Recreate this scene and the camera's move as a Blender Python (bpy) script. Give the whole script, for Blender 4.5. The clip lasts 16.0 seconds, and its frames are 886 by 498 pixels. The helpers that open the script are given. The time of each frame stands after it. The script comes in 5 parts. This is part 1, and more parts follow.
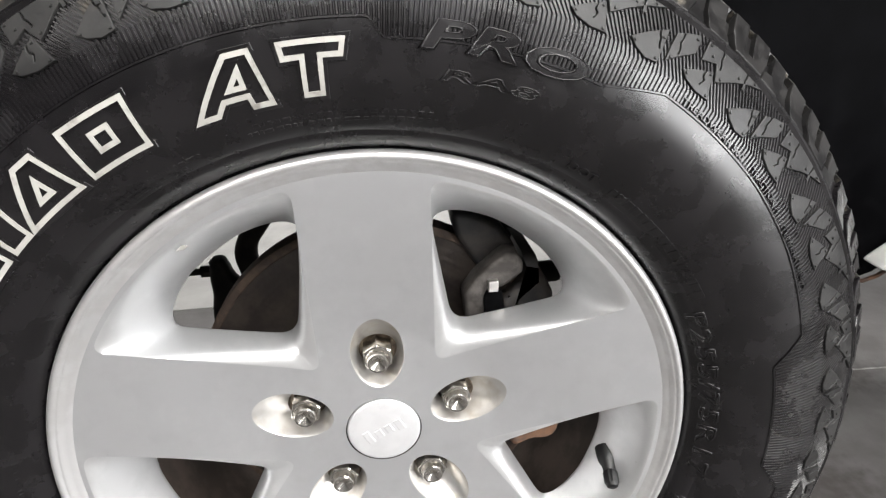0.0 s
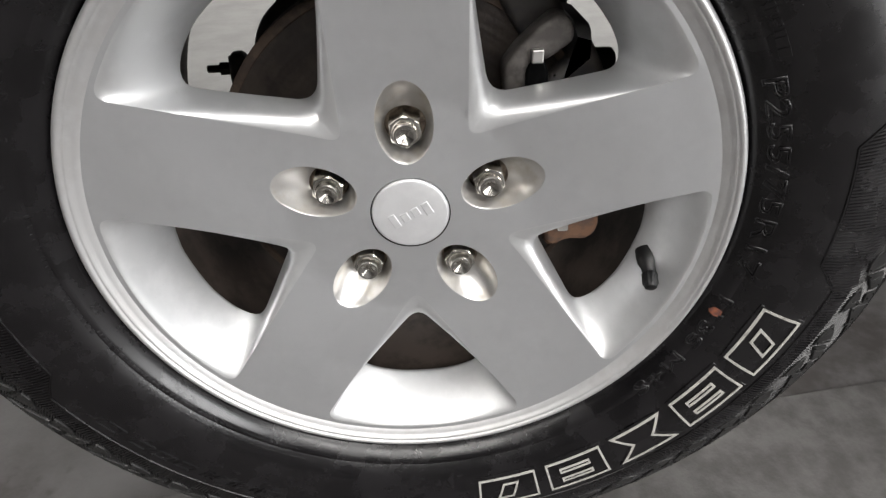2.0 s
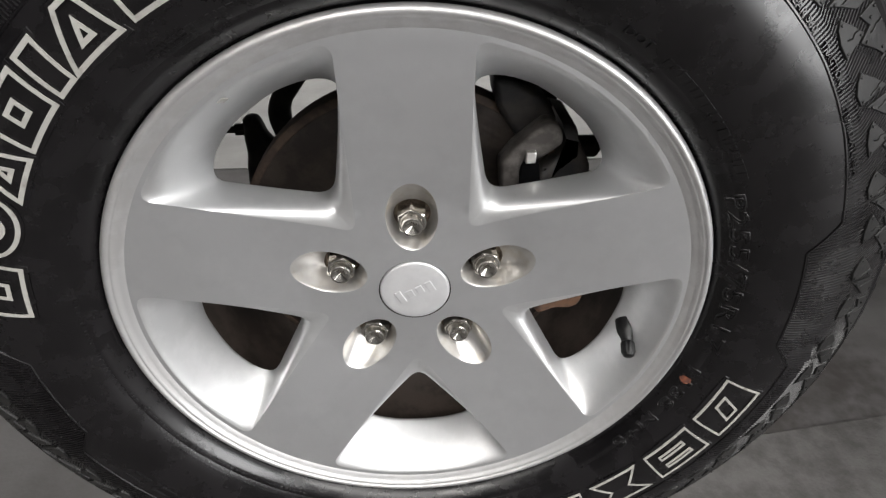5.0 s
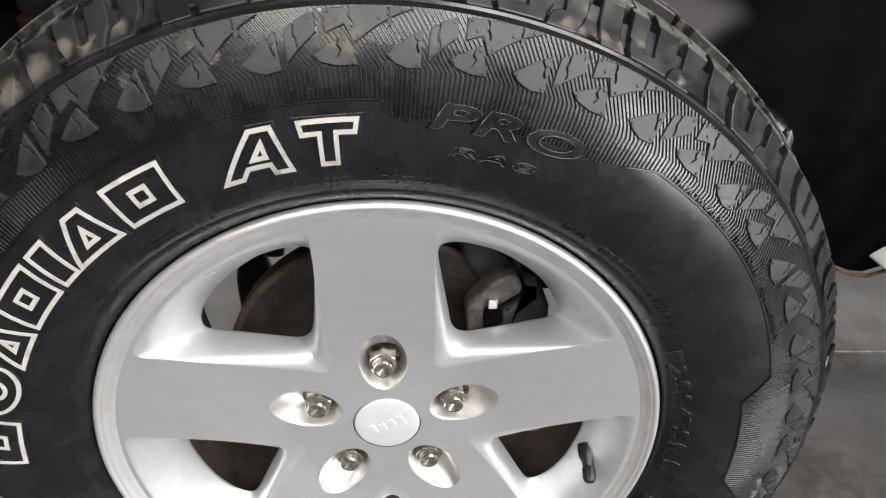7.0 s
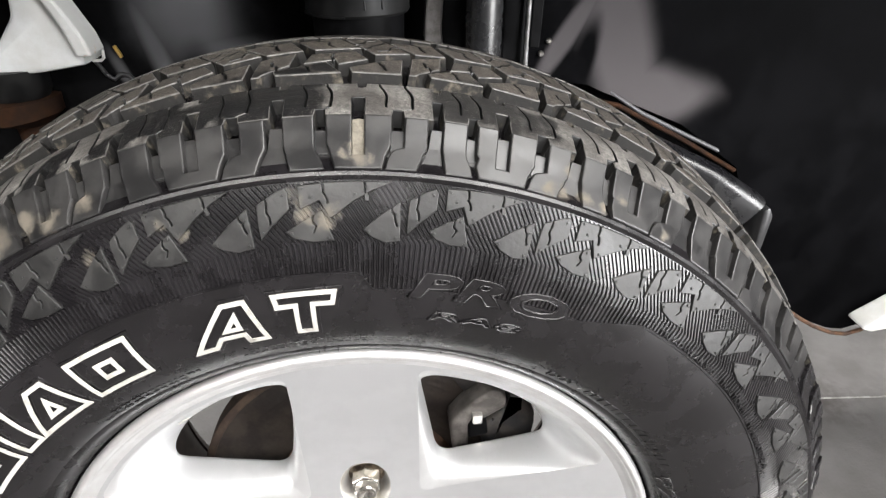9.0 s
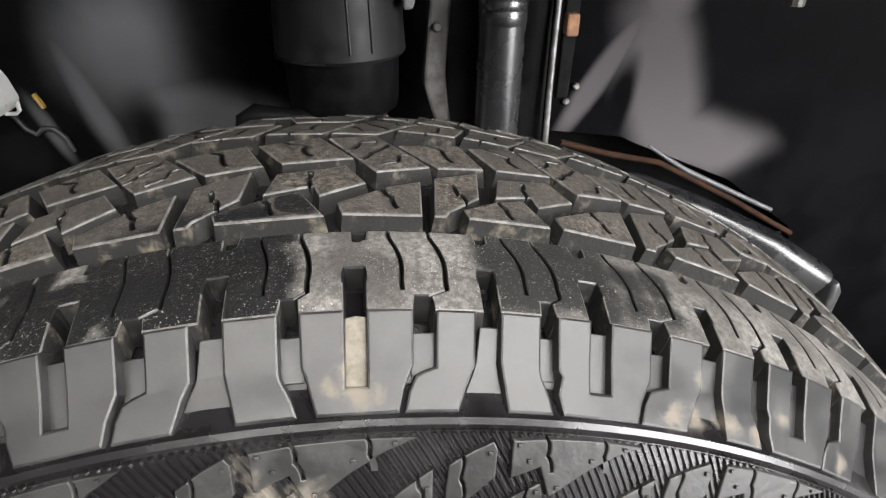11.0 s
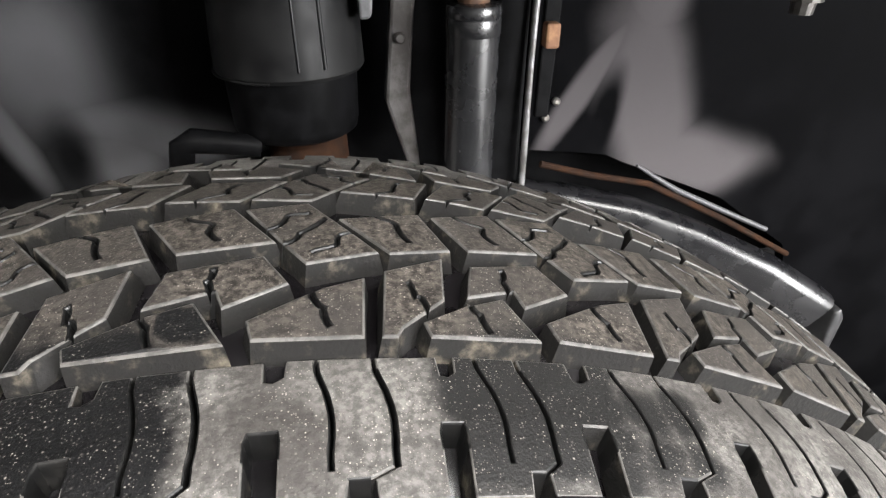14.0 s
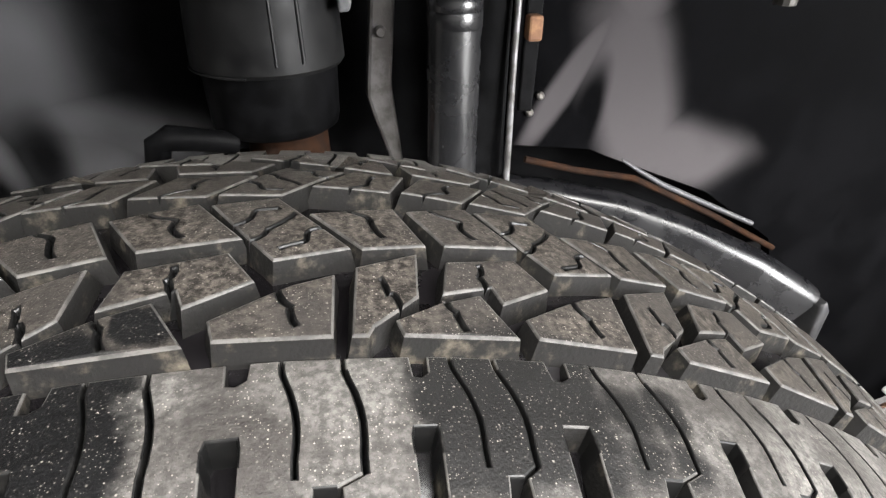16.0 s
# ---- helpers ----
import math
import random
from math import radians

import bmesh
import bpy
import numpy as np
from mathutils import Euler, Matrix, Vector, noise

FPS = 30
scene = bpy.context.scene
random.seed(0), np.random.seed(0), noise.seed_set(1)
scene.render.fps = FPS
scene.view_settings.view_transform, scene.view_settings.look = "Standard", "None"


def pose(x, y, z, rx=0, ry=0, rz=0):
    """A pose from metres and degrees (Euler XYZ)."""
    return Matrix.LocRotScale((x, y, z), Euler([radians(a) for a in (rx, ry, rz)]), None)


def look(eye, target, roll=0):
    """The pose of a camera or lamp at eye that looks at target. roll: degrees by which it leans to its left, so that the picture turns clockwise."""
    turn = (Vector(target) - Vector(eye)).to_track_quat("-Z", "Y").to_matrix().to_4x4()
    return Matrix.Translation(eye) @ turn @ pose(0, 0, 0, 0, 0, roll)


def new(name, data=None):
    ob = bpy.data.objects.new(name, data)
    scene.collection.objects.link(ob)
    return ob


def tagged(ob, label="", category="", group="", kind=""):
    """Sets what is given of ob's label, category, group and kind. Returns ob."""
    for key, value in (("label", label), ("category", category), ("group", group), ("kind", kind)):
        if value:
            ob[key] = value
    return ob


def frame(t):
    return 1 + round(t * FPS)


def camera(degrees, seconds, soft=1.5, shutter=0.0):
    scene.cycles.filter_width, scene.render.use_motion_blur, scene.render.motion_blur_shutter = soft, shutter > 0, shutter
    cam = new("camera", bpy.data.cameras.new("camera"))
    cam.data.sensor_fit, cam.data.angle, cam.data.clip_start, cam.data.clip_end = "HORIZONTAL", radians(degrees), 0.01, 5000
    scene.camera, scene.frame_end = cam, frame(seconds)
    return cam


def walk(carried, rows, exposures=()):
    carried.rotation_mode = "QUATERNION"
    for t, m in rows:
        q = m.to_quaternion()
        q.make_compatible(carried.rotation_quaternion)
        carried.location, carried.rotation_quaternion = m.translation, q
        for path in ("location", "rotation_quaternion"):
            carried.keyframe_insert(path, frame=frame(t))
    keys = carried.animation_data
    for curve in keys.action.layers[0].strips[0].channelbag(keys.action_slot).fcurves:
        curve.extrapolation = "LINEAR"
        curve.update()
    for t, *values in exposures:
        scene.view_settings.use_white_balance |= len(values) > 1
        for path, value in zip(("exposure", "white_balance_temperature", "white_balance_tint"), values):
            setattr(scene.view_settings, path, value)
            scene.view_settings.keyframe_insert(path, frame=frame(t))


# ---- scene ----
cam = camera(73.8, 16.0, soft=1.3)
PATH = [
    (0, (0.0146, -0.3575, 0.7118), (0.1968, 1.4772, -0.0631), -2.08),
    (0.5, (0.0104, -0.3397, 0.677), (0.0979, 1.4655, -0.1795), -1.84),
    (1, (0.0134, -0.3386, 0.6497), (0.066, 1.4029, -0.3324), -2.01),
    (1.5, (0.0152, -0.345, 0.6284), (0.0614, 1.3248, -0.4714), -2.06),
    (2, (0.0145, -0.3519, 0.6294), (0.0529, 1.2818, -0.5236), -2.07),
    (2.5, (0.0098, -0.3616, 0.6583), (0.0482, 1.2667, -0.5023), -2.06),
    (3, (0.0138, -0.3572, 0.6872), (0.0623, 1.2682, -0.4771), -1.89),
    (5.5, (0.0033, -0.3627, 0.7192), (0.0832, 1.289, -0.4058), -0.25),
    (6, (0.0021, -0.3671, 0.7412), (0.0863, 1.3283, -0.3163), -0.23),
    (6.5, (0.0235, -0.3635, 0.767), (0.1134, 1.3586, -0.2461), 0.01),
    (7, (0.0282, -0.3552, 0.7978), (0.1285, 1.3723, -0.205), 0.02),
    (7.5, (0.0346, -0.3417, 0.8327), (0.1602, 1.3929, -0.155), 0.13),
    (8, (0.0399, -0.334, 0.8642), (0.1759, 1.4045, -0.1151), 0.10),
    (10.5, (0.019, -0.1925, 0.8743), (0.2321, 1.5514, -0.0815), 0.10),
    (11, (0.0234, -0.143, 0.884), (0.2491, 1.5947, -0.0801), 0.20),
    (11.5, (0.0341, -0.1179, 0.8913), (0.2703, 1.6143, -0.0801), 0.19),
    (12, (0.044, -0.0981, 0.8899), (0.2964, 1.6291, -0.0864), 0.22),
    (12.5, (0.0473, -0.0853, 0.8932), (0.3149, 1.6398, -0.0828), 0.21),
    (13, (0.0368, -0.0831, 0.8942), (0.3203, 1.6382, -0.0839), 0.30),
    (13.5, (0.039, -0.0789, 0.8923), (0.3312, 1.6389, -0.0894), 0.28),
    (14, (0.0395, -0.0742, 0.8866), (0.3418, 1.6425, -0.094), 0.25),
    (14.5, (0.0377, -0.0722, 0.8831), (0.3505, 1.6431, -0.0967), 0.14),
    (15, (0.0415, -0.0705, 0.8834), (0.365, 1.6411, -0.0993), 0.18),
    (15.5, (0.0408, -0.0684, 0.8815), (0.3728, 1.6423, -0.0999), 0.15),
    (16, (0.0448, -0.0691, 0.8819), (0.3822, 1.6387, -0.1028), 0.22),
]
walk(cam, [(t, look(eye, target, roll)) for t, eye, target, roll in PATH],
     exposures=[(0, -0.15), (0.5, -0.37), (1.0, -0.66), (1.5, -0.87), (5.5, -0.97), (6.5, -0.55), (7.5, -0.03), (8.0, 0.13), (10.5, 0.82), (11, 0.66), (12, 0.42), (12.5, 0.46), (13, 0.64), (13.5, 0.77), (14.5, 0.85), (16, 0.85)])

from mathutils import geometry

# ---- light ----
world = bpy.data.worlds.new("world")
world.use_nodes = True
scene.world = world
world.node_tree.nodes["Background"].inputs[0].default_value = (0.85, 0.92, 1.0, 1)
world.node_tree.nodes["Background"].inputs[1].default_value = 0.03
scene.view_settings.exposure = 0.0


def area_lamp(name, at, target, sx, sy, power, colour=(1.0, 0.985, 0.965)):
    data = bpy.data.lights.new(name, "AREA")
    data.shape, data.size, data.size_y, data.energy, data.color = "RECTANGLE", sx, sy, power, colour
    ob = new(name, data)
    ob.matrix_world = look(at, target)
    return ob


# ceiling fittings on the near side of the vehicle and beyond it, and daylight through a glazed shop door ahead of the wheel's right
LAMPS = [((-1.6, -2.3, 2.75), 3.2, 0.9, 8), ((0.7, -2.6, 2.75), 4.2, 1.0, 215), ((1.5, -1.0, 2.75), 1.9, 0.8, 65), ((0.4, 2.9, 2.75), 3.0, 0.5, 240)]
for at, sx, sy, power in LAMPS:
    area_lamp("ceiling_lamp_light", at, (at[0], at[1], 0), sx, sy, power)
area_lamp("door_daylight", (4.05, -3.42, 1.3), (4.05, 0.0, 1.3), 3.0, 2.3, 400, (0.97, 0.98, 1.0))


# ---- materials ----
def mat(name, colour, rough=0.5, metal=0.0, colour2=None, scale=40.0, low=0.4, high=0.6, bump=0.0, bump_scale=400.0, spec=0.5, rough2=None, coat=0.0):
    m = bpy.data.materials.new(name)
    m.use_nodes = True
    n, l = m.node_tree.nodes, m.node_tree.links
    b = n["Principled BSDF"]
    b.inputs["Base Color"].default_value = (*colour, 1)
    b.inputs["Roughness"].default_value, b.inputs["Metallic"].default_value = rough, metal
    b.inputs["Specular IOR Level"].default_value, b.inputs["Coat Weight"].default_value = spec, coat
    co = n.new("ShaderNodeTexCoord")
    if colour2 is not None or rough2 is not None:
        t = n.new("ShaderNodeTexNoise")
        t.inputs["Scale"].default_value, t.inputs["Detail"].default_value, t.inputs["Roughness"].default_value = scale, 8, 0.62
        l.new(co.outputs["Object"], t.inputs["Vector"])
        k = n.new("ShaderNodeMapRange")
        k.inputs[1].default_value, k.inputs[2].default_value = low, high
        k.interpolation_type = "SMOOTHSTEP"
        l.new(t.outputs[0], k.inputs[0])
        if colour2 is not None:
            x = n.new("ShaderNodeMix")
            x.data_type = "RGBA"
            x.inputs[6].default_value, x.inputs[7].default_value = (*colour, 1), (*colour2, 1)
            l.new(k.outputs[0], x.inputs[0])
            l.new(x.outputs[2], b.inputs["Base Color"])
        if rough2 is not None:
            r = n.new("ShaderNodeMapRange")
            r.inputs[3].default_value, r.inputs[4].default_value = rough, rough2
            l.new(k.outputs[0], r.inputs[0])
            l.new(r.outputs[0], b.inputs["Roughness"])
    if bump:
        t2 = n.new("ShaderNodeTexNoise")
        t2.inputs["Scale"].default_value, t2.inputs["Detail"].default_value = bump_scale, 4
        l.new(co.outputs["Object"], t2.inputs["Vector"])
        u = n.new("ShaderNodeBump")
        u.inputs["Strength"].default_value, u.inputs["Distance"].default_value = bump, 0.001
        l.new(t2.outputs[0], u.inputs["Height"])
        l.new(u.outputs[0], b.inputs["Normal"])
    return m


def blotches(m, spots, colour, rough=0.85, grain=70.0, soft=0.35, uneven=2.0, wander=0.03, spec=None):
    """Lays stains and painted shade in a second colour round given places, with an uneven outline."""
    n, l = m.node_tree.nodes, m.node_tree.links
    b = n["Principled BSDF"]
    co = n.new("ShaderNodeTexCoord")
    t = n.new("ShaderNodeTexNoise")
    t.inputs["Scale"].default_value, t.inputs["Detail"].default_value = grain, 6
    l.new(co.outputs["Object"], t.inputs["Vector"])
    last = None
    ragged, shift, moved = n.new("ShaderNodeTexNoise"), n.new("ShaderNodeVectorMath"), n.new("ShaderNodeVectorMath")
    ragged.inputs["Scale"].default_value, ragged.inputs["Detail"].default_value, ragged.inputs["Roughness"].default_value = 55, 8, 0.65
    shift.operation, moved.operation = "MULTIPLY_ADD", "ADD"
    shift.inputs[1].default_value, shift.inputs[2].default_value = (wander, wander, wander), (-0.5 * wander, -0.5 * wander, -0.5 * wander)
    l.new(co.outputs["Object"], ragged.inputs["Vector"]), l.new(ragged.outputs["Color"], shift.inputs[0])
    l.new(co.outputs["Object"], moved.inputs[0]), l.new(shift.outputs[0], moved.inputs[1])
    for place, radius in spots:
        d = n.new("ShaderNodeVectorMath")
        d.operation = "DISTANCE"
        d.inputs[1].default_value = place
        l.new(moved.outputs[0], d.inputs[0])
        q = n.new("ShaderNodeMapRange")
        q.inputs[1].default_value, q.inputs[2].default_value, q.inputs[3].default_value, q.inputs[4].default_value = 0.0, radius, 1.0, 0.0
        l.new(d.outputs["Value"], q.inputs[0])
        if last is None:
            last = q.outputs[0]
        else:
            x = n.new("ShaderNodeMath")
            x.operation = "MAXIMUM"
            l.new(last, x.inputs[0]), l.new(q.outputs[0], x.inputs[1])
            last = x.outputs[0]
    s = n.new("ShaderNodeMath")
    s.operation = "MULTIPLY_ADD"
    s.inputs[1].default_value = uneven
    l.new(t.outputs[0], s.inputs[0]), l.new(last, s.inputs[2])
    k = n.new("ShaderNodeMapRange")
    k.interpolation_type = "SMOOTHSTEP"
    k.inputs[1].default_value, k.inputs[2].default_value = 0.38 + 0.5 * uneven, 0.38 + 0.5 * uneven + soft
    l.new(s.outputs[0], k.inputs[0])
    x = n.new("ShaderNodeMix")
    x.data_type = "RGBA"
    x.inputs[7].default_value = (*colour, 1)
    old = b.inputs["Base Color"]
    if old.is_linked:
        l.new(old.links[0].from_socket, x.inputs[6])
    else:
        x.inputs[6].default_value = old.default_value
    l.new(k.outputs[0], x.inputs[0])
    l.new(x.outputs[2], b.inputs["Base Color"])
    y = n.new("ShaderNodeMix")
    old = b.inputs["Roughness"]
    if old.is_linked:
        l.new(old.links[0].from_socket, y.inputs[2])
    else:
        y.inputs[2].default_value = old.default_value
    y.inputs[3].default_value = rough
    l.new(k.outputs[0], y.inputs[0])
    l.new(y.outputs[0], b.inputs["Roughness"])
    if spec is not None:
        z = n.new("ShaderNodeMix")
        z.inputs[2].default_value, z.inputs[3].default_value = b.inputs["Specular IOR Level"].default_value, spec
        l.new(k.outputs[0], z.inputs[0]), l.new(z.outputs[0], b.inputs["Specular IOR Level"])
    return m


def specks(m, colour, layers):
    """Strews small dots of dirt or wear over a material; a layer is (scale, share left out, size, strength)."""
    n, l = m.node_tree.nodes, m.node_tree.links
    b = n["Principled BSDF"]
    co = n.new("ShaderNodeTexCoord")
    for scale, few, size, strength in layers:
        vo, gr, sel, thr, mul, mx = n.new("ShaderNodeTexVoronoi"), n.new("ShaderNodeMapRange"), n.new("ShaderNodeSeparateColor"), n.new("ShaderNodeMapRange"), n.new("ShaderNodeMath"), n.new("ShaderNodeMix")
        vo.inputs["Scale"].default_value = scale
        gr.inputs[1].default_value, gr.inputs[2].default_value, gr.inputs[3].default_value, gr.inputs[4].default_value = 0.4 * size, size, strength, 0.0
        thr.inputs[1].default_value, thr.inputs[2].default_value = few, few + 0.05
        mul.operation, mx.data_type = "MULTIPLY", "RGBA"
        mx.inputs[7].default_value = (*colour, 1)
        l.new(co.outputs["Object"], vo.inputs["Vector"]), l.new(vo.outputs["Distance"], gr.inputs[0])
        l.new(vo.outputs["Color"], sel.inputs[0]), l.new(sel.outputs[0], thr.inputs[0])
        l.new(gr.outputs[0], mul.inputs[0]), l.new(thr.outputs[0], mul.inputs[1])
        old = b.inputs["Base Color"]
        l.new(old.links[0].from_socket, mx.inputs[6])
        l.new(mul.outputs[0], mx.inputs[0]), l.new(mx.outputs[2], b.inputs["Base Color"])
    return m


ZC = 0.395  # height of the wheel's axis


def P(th, r, y):
    a = radians(th)
    return Vector((r * math.sin(a), y, ZC + r * math.cos(a)))


MUD = (0.092, 0.080, 0.063)


def S(th, r, y):
    """A spot on the tyre's outer side or tread."""
    return P(th, r + 0.0018, y - (0.0075 if r > 0.377 else 0.0105))


MUD_SPOTS = [(S(2.3, 0.376, 0.010), 0.009), (S(2.3, 0.372, 0.006), 0.010), (S(2.3, 0.367, 0.001), 0.010), (S(1.2, 0.368, 0.001), 0.007), (S(3.4, 0.368, 0.001), 0.007), (S(-2.4, 0.348, -0.006), 0.012), (S(-2.0, 0.340, -0.011), 0.011), (S(-0.6, 0.336, -0.013), 0.010), (S(0.2, 0.341, -0.010), 0.010), (S(-3.4, 0.351, -0.005), 0.010),
             (S(-13.0, 0.340, -0.010), 0.008), (S(-14.6, 0.348, -0.006), 0.008), (S(-21.5, 0.342, -0.009), 0.009), (S(-20.5, 0.368, 0.004), 0.011), (S(-23.5, 0.366, 0.003), 0.014), (S(-26.0, 0.370, 0.006), 0.016),
             (S(26.2, 0.370, 0.007), 0.008), (S(20.8, 0.374, 0.010), 0.009), (S(31.5, 0.365, 0.0), 0.010)]
MUD_SPOTS += [(S(th, 0.369, 0.005), 0.022) for th in (-29.5, -33.0, -37.0, -41.0)] + [(S(th, 0.3648, 0.001), 0.010) for th in (18.8, 20.4, 22.4, 24.4)]
DRESSING_SPOTS = [(S(th, 0.3885, y), 0.032) for th in (-2.9, -4.8, -6.8) for y in (0.022, 0.033, 0.044, 0.054)]
DRESSING_SPOTS += [(S(th, 0.388, y), 0.019) for th in (-7.1, -9.6, -13.7, -16.0) for y in (0.030, 0.040, 0.052)]
DRESSING_SPOTS += [(S(th, 0.386, 0.024), 0.026) for th in (-7.0, -11.4, -17.8, -24.0, -30.5)] + [(S(-0.6, 0.398, 0.066), 0.016), (S(-11.3, 0.388, 0.036), 0.022), (S(-23.5, 0.387, 0.036), 0.024), (S(-36.0, 0.388, 0.03), 0.05)]
THIN_SPOTS = [(S(th, 0.3885, y), 0.031) for th in (10.4, 12.4, 14.4) for y in (0.030, 0.040, 0.051)] + [(S(th, 0.3885, y), 0.017) for th in (17.0, 19.0) for y in (0.026, 0.042)]

rubber_side = mat("rubber_side", (0.0044, 0.0039, 0.0044), 0.22, colour2=(0.0075, 0.0067, 0.0075), scale=30, rough2=0.31, bump=0.025, bump_scale=900, spec=0.5)
blotches(rubber_side, MUD_SPOTS, MUD, 0.85, 260, 0.55, 0.5, 0.018)

specks(rubber_side, (0.16, 0.15, 0.14), [(260, 0.965, 0.10, 0.6), (700, 0.97, 0.2, 0.4)])
rubber_lug = mat("rubber_lug", (0.009, 0.0087, 0.0089), 0.30, colour2=(0.018, 0.0172, 0.0168), scale=45, rough2=0.44, bump=0.16, bump_scale=75, spec=0.40)
blotches(rubber_lug, MUD_SPOTS, MUD, 0.85, 260, 0.55, 0.5, 0.018)

rubber_matte = mat("rubber_matte", (0.0095, 0.0092, 0.0092), 0.38, colour2=(0.017, 0.0165, 0.016), scale=60, rough2=0.50, bump=0.2, bump_scale=300, spec=0.42)
blotches(rubber_matte, MUD_SPOTS, MUD, 0.85, 260, 0.55, 0.5, 0.018)


def tread_rubber(name, dark, pale):
    """Dusty tread rubber: black where tyre dressing ran over it, with pale grit lying on top."""
    m = mat(name, dark, 0.52, colour2=pale, scale=420, low=0.38, high=0.66, bump=0.35, bump_scale=1100, spec=0.26)
    n, l = m.node_tree.nodes, m.node_tree.links
    b = n["Principled BSDF"]
    co = n.new("ShaderNodeTexCoord")
    smear, k0, x0 = n.new("ShaderNodeTexNoise"), n.new("ShaderNodeMapRange"), n.new("ShaderNodeMix")
    smear.inputs["Scale"].default_value, smear.inputs["Detail"].default_value = 32, 5
    k0.inputs[1].default_value, k0.inputs[2].default_value, k0.inputs[3].default_value, k0.inputs[4].default_value = 0.38, 0.60, 0.8, 0.0
    x0.data_type = "RGBA"
    x0.inputs[7].default_value = (0.030, 0.027, 0.025, 1)
    l.new(co.outputs["Object"], smear.inputs["Vector"]), l.new(smear.outputs[0], k0.inputs[0])
    l.new(b.inputs["Base Color"].links[0].from_socket, x0.inputs[6])
    l.new(k0.outputs[0], x0.inputs[0]), l.new(x0.outputs[2], b.inputs["Base Color"])
    blotches(m, DRESSING_SPOTS, (0.0058, 0.0057, 0.006), 0.45, 60, 0.20, 0.45, 0.014, 0.06)
    blotches(m, THIN_SPOTS, (0.0135, 0.0131, 0.0129), 0.50, 60, 0.34, 0.55, 0.018, 0.12)
    strew = n.new("ShaderNodeTexNoise")
    strew.inputs["Scale"].default_value, strew.inputs["Detail"].default_value = 65, 3
    l.new(co.outputs["Object"], strew.inputs["Vector"])
    for scale, few, size in ((2100, 0.82, 0.36), (1250, 0.82, 0.36), (680, 0.885, 0.27), (370, 0.965, 0.20)):
        vo, gr, sel, thr, mul, mx = n.new("ShaderNodeTexVoronoi"), n.new("ShaderNodeMapRange"), n.new("ShaderNodeSeparateColor"), n.new("ShaderNodeMapRange"), n.new("ShaderNodeMath"), n.new("ShaderNodeMix")
        vo.inputs["Scale"].default_value = scale
        gr.inputs[1].default_value, gr.inputs[2].default_value, gr.inputs[3].default_value, gr.inputs[4].default_value = 0.3 * size, size, 0.80, 0.0
        thr.inputs[1].default_value, thr.inputs[2].default_value = few, few + 0.1
        mul.operation, mx.data_type = "MULTIPLY", "RGBA"
        mx.inputs[7].default_value = (0.42, 0.39, 0.345, 1)
        l.new(co.outputs["Object"], vo.inputs["Vector"]), l.new(vo.outputs["Distance"], gr.inputs[0])
        l.new(vo.outputs["Color"], sel.inputs[0]), l.new(sel.outputs[0], thr.inputs[0])
        drift, both = n.new("ShaderNodeMapRange"), n.new("ShaderNodeMath")
        drift.inputs[1].default_value, drift.inputs[2].default_value, drift.inputs[3].default_value = 0.36, 0.64, 0.12
        both.operation = "MULTIPLY"
        l.new(strew.outputs[0], drift.inputs[0]), l.new(drift.outputs[0], both.inputs[0]), l.new(thr.outputs[0], both.inputs[1])
        l.new(gr.outputs[0], mul.inputs[0]), l.new(both.outputs[0], mul.inputs[1])
        l.new(b.inputs["Base Color"].links[0].from_socket, mx.inputs[6])
        l.new(mul.outputs[0], mx.inputs[0]), l.new(mx.outputs[2], b.inputs["Base Color"])
    return m


rubber_tread = tread_rubber("rubber_tread", (0.0150, 0.0130, 0.0113), (0.082, 0.072, 0.062))
rubber_shoulder = tread_rubber("rubber_shoulder", (0.060, 0.057, 0.0535), (0.150, 0.143, 0.134))
# near-black rubber for slit walls, putting the shade inside them into the colour
rubber_slit_shade = mat("rubber_slit_shade", (0.005, 0.005, 0.005), 0.34, colour2=(0.014, 0.013, 0.012), scale=160, low=0.5, high=0.75, spec=0.4, rough2=0.6)
mud_dry = mat("mud_dry", (0.140, 0.127, 0.104), 0.9, colour2=(0.080, 0.071, 0.058), scale=140, low=0.4, high=0.7, bump=0.6, bump_scale=500, spec=0.15)
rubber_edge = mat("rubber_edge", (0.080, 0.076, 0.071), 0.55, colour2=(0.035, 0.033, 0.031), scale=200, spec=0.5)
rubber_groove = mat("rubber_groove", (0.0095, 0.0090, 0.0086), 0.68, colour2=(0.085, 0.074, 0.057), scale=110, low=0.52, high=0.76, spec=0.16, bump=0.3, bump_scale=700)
letter_white = mat("letter_white", (0.35, 0.34, 0.315), 0.6, colour2=(0.17, 0.16, 0.145), scale=110, low=0.5, high=0.8)
silver = mat("silver_paint", (0.66, 0.662, 0.667), 0.43, 0.82, colour2=(0.60, 0.605, 0.61), scale=18, bump=0.06, bump_scale=1500, rough2=0.50, coat=0.1)
silver_face = mat("silver_face", (0.575, 0.58, 0.59), 0.44, 0.84, colour2=(0.54, 0.545, 0.555), scale=14, bump=0.07, bump_scale=1600, rough2=0.50, coat=0.1)
specks(silver_face, (0.22, 0.20, 0.18), [(90, 0.93, 0.035, 0.8), (240, 0.95, 0.09, 0.45)])
specks(silver, (0.25, 0.22, 0.19), [(140, 0.90, 0.06, 0.6), (420, 0.9, 0.16, 0.35)])
silver_lip = mat("silver_lip", (0.62, 0.617, 0.618), 0.44, 0.78, colour2=(0.56, 0.552, 0.55), scale=30, bump=0.04, bump_scale=1500, rough2=0.52)
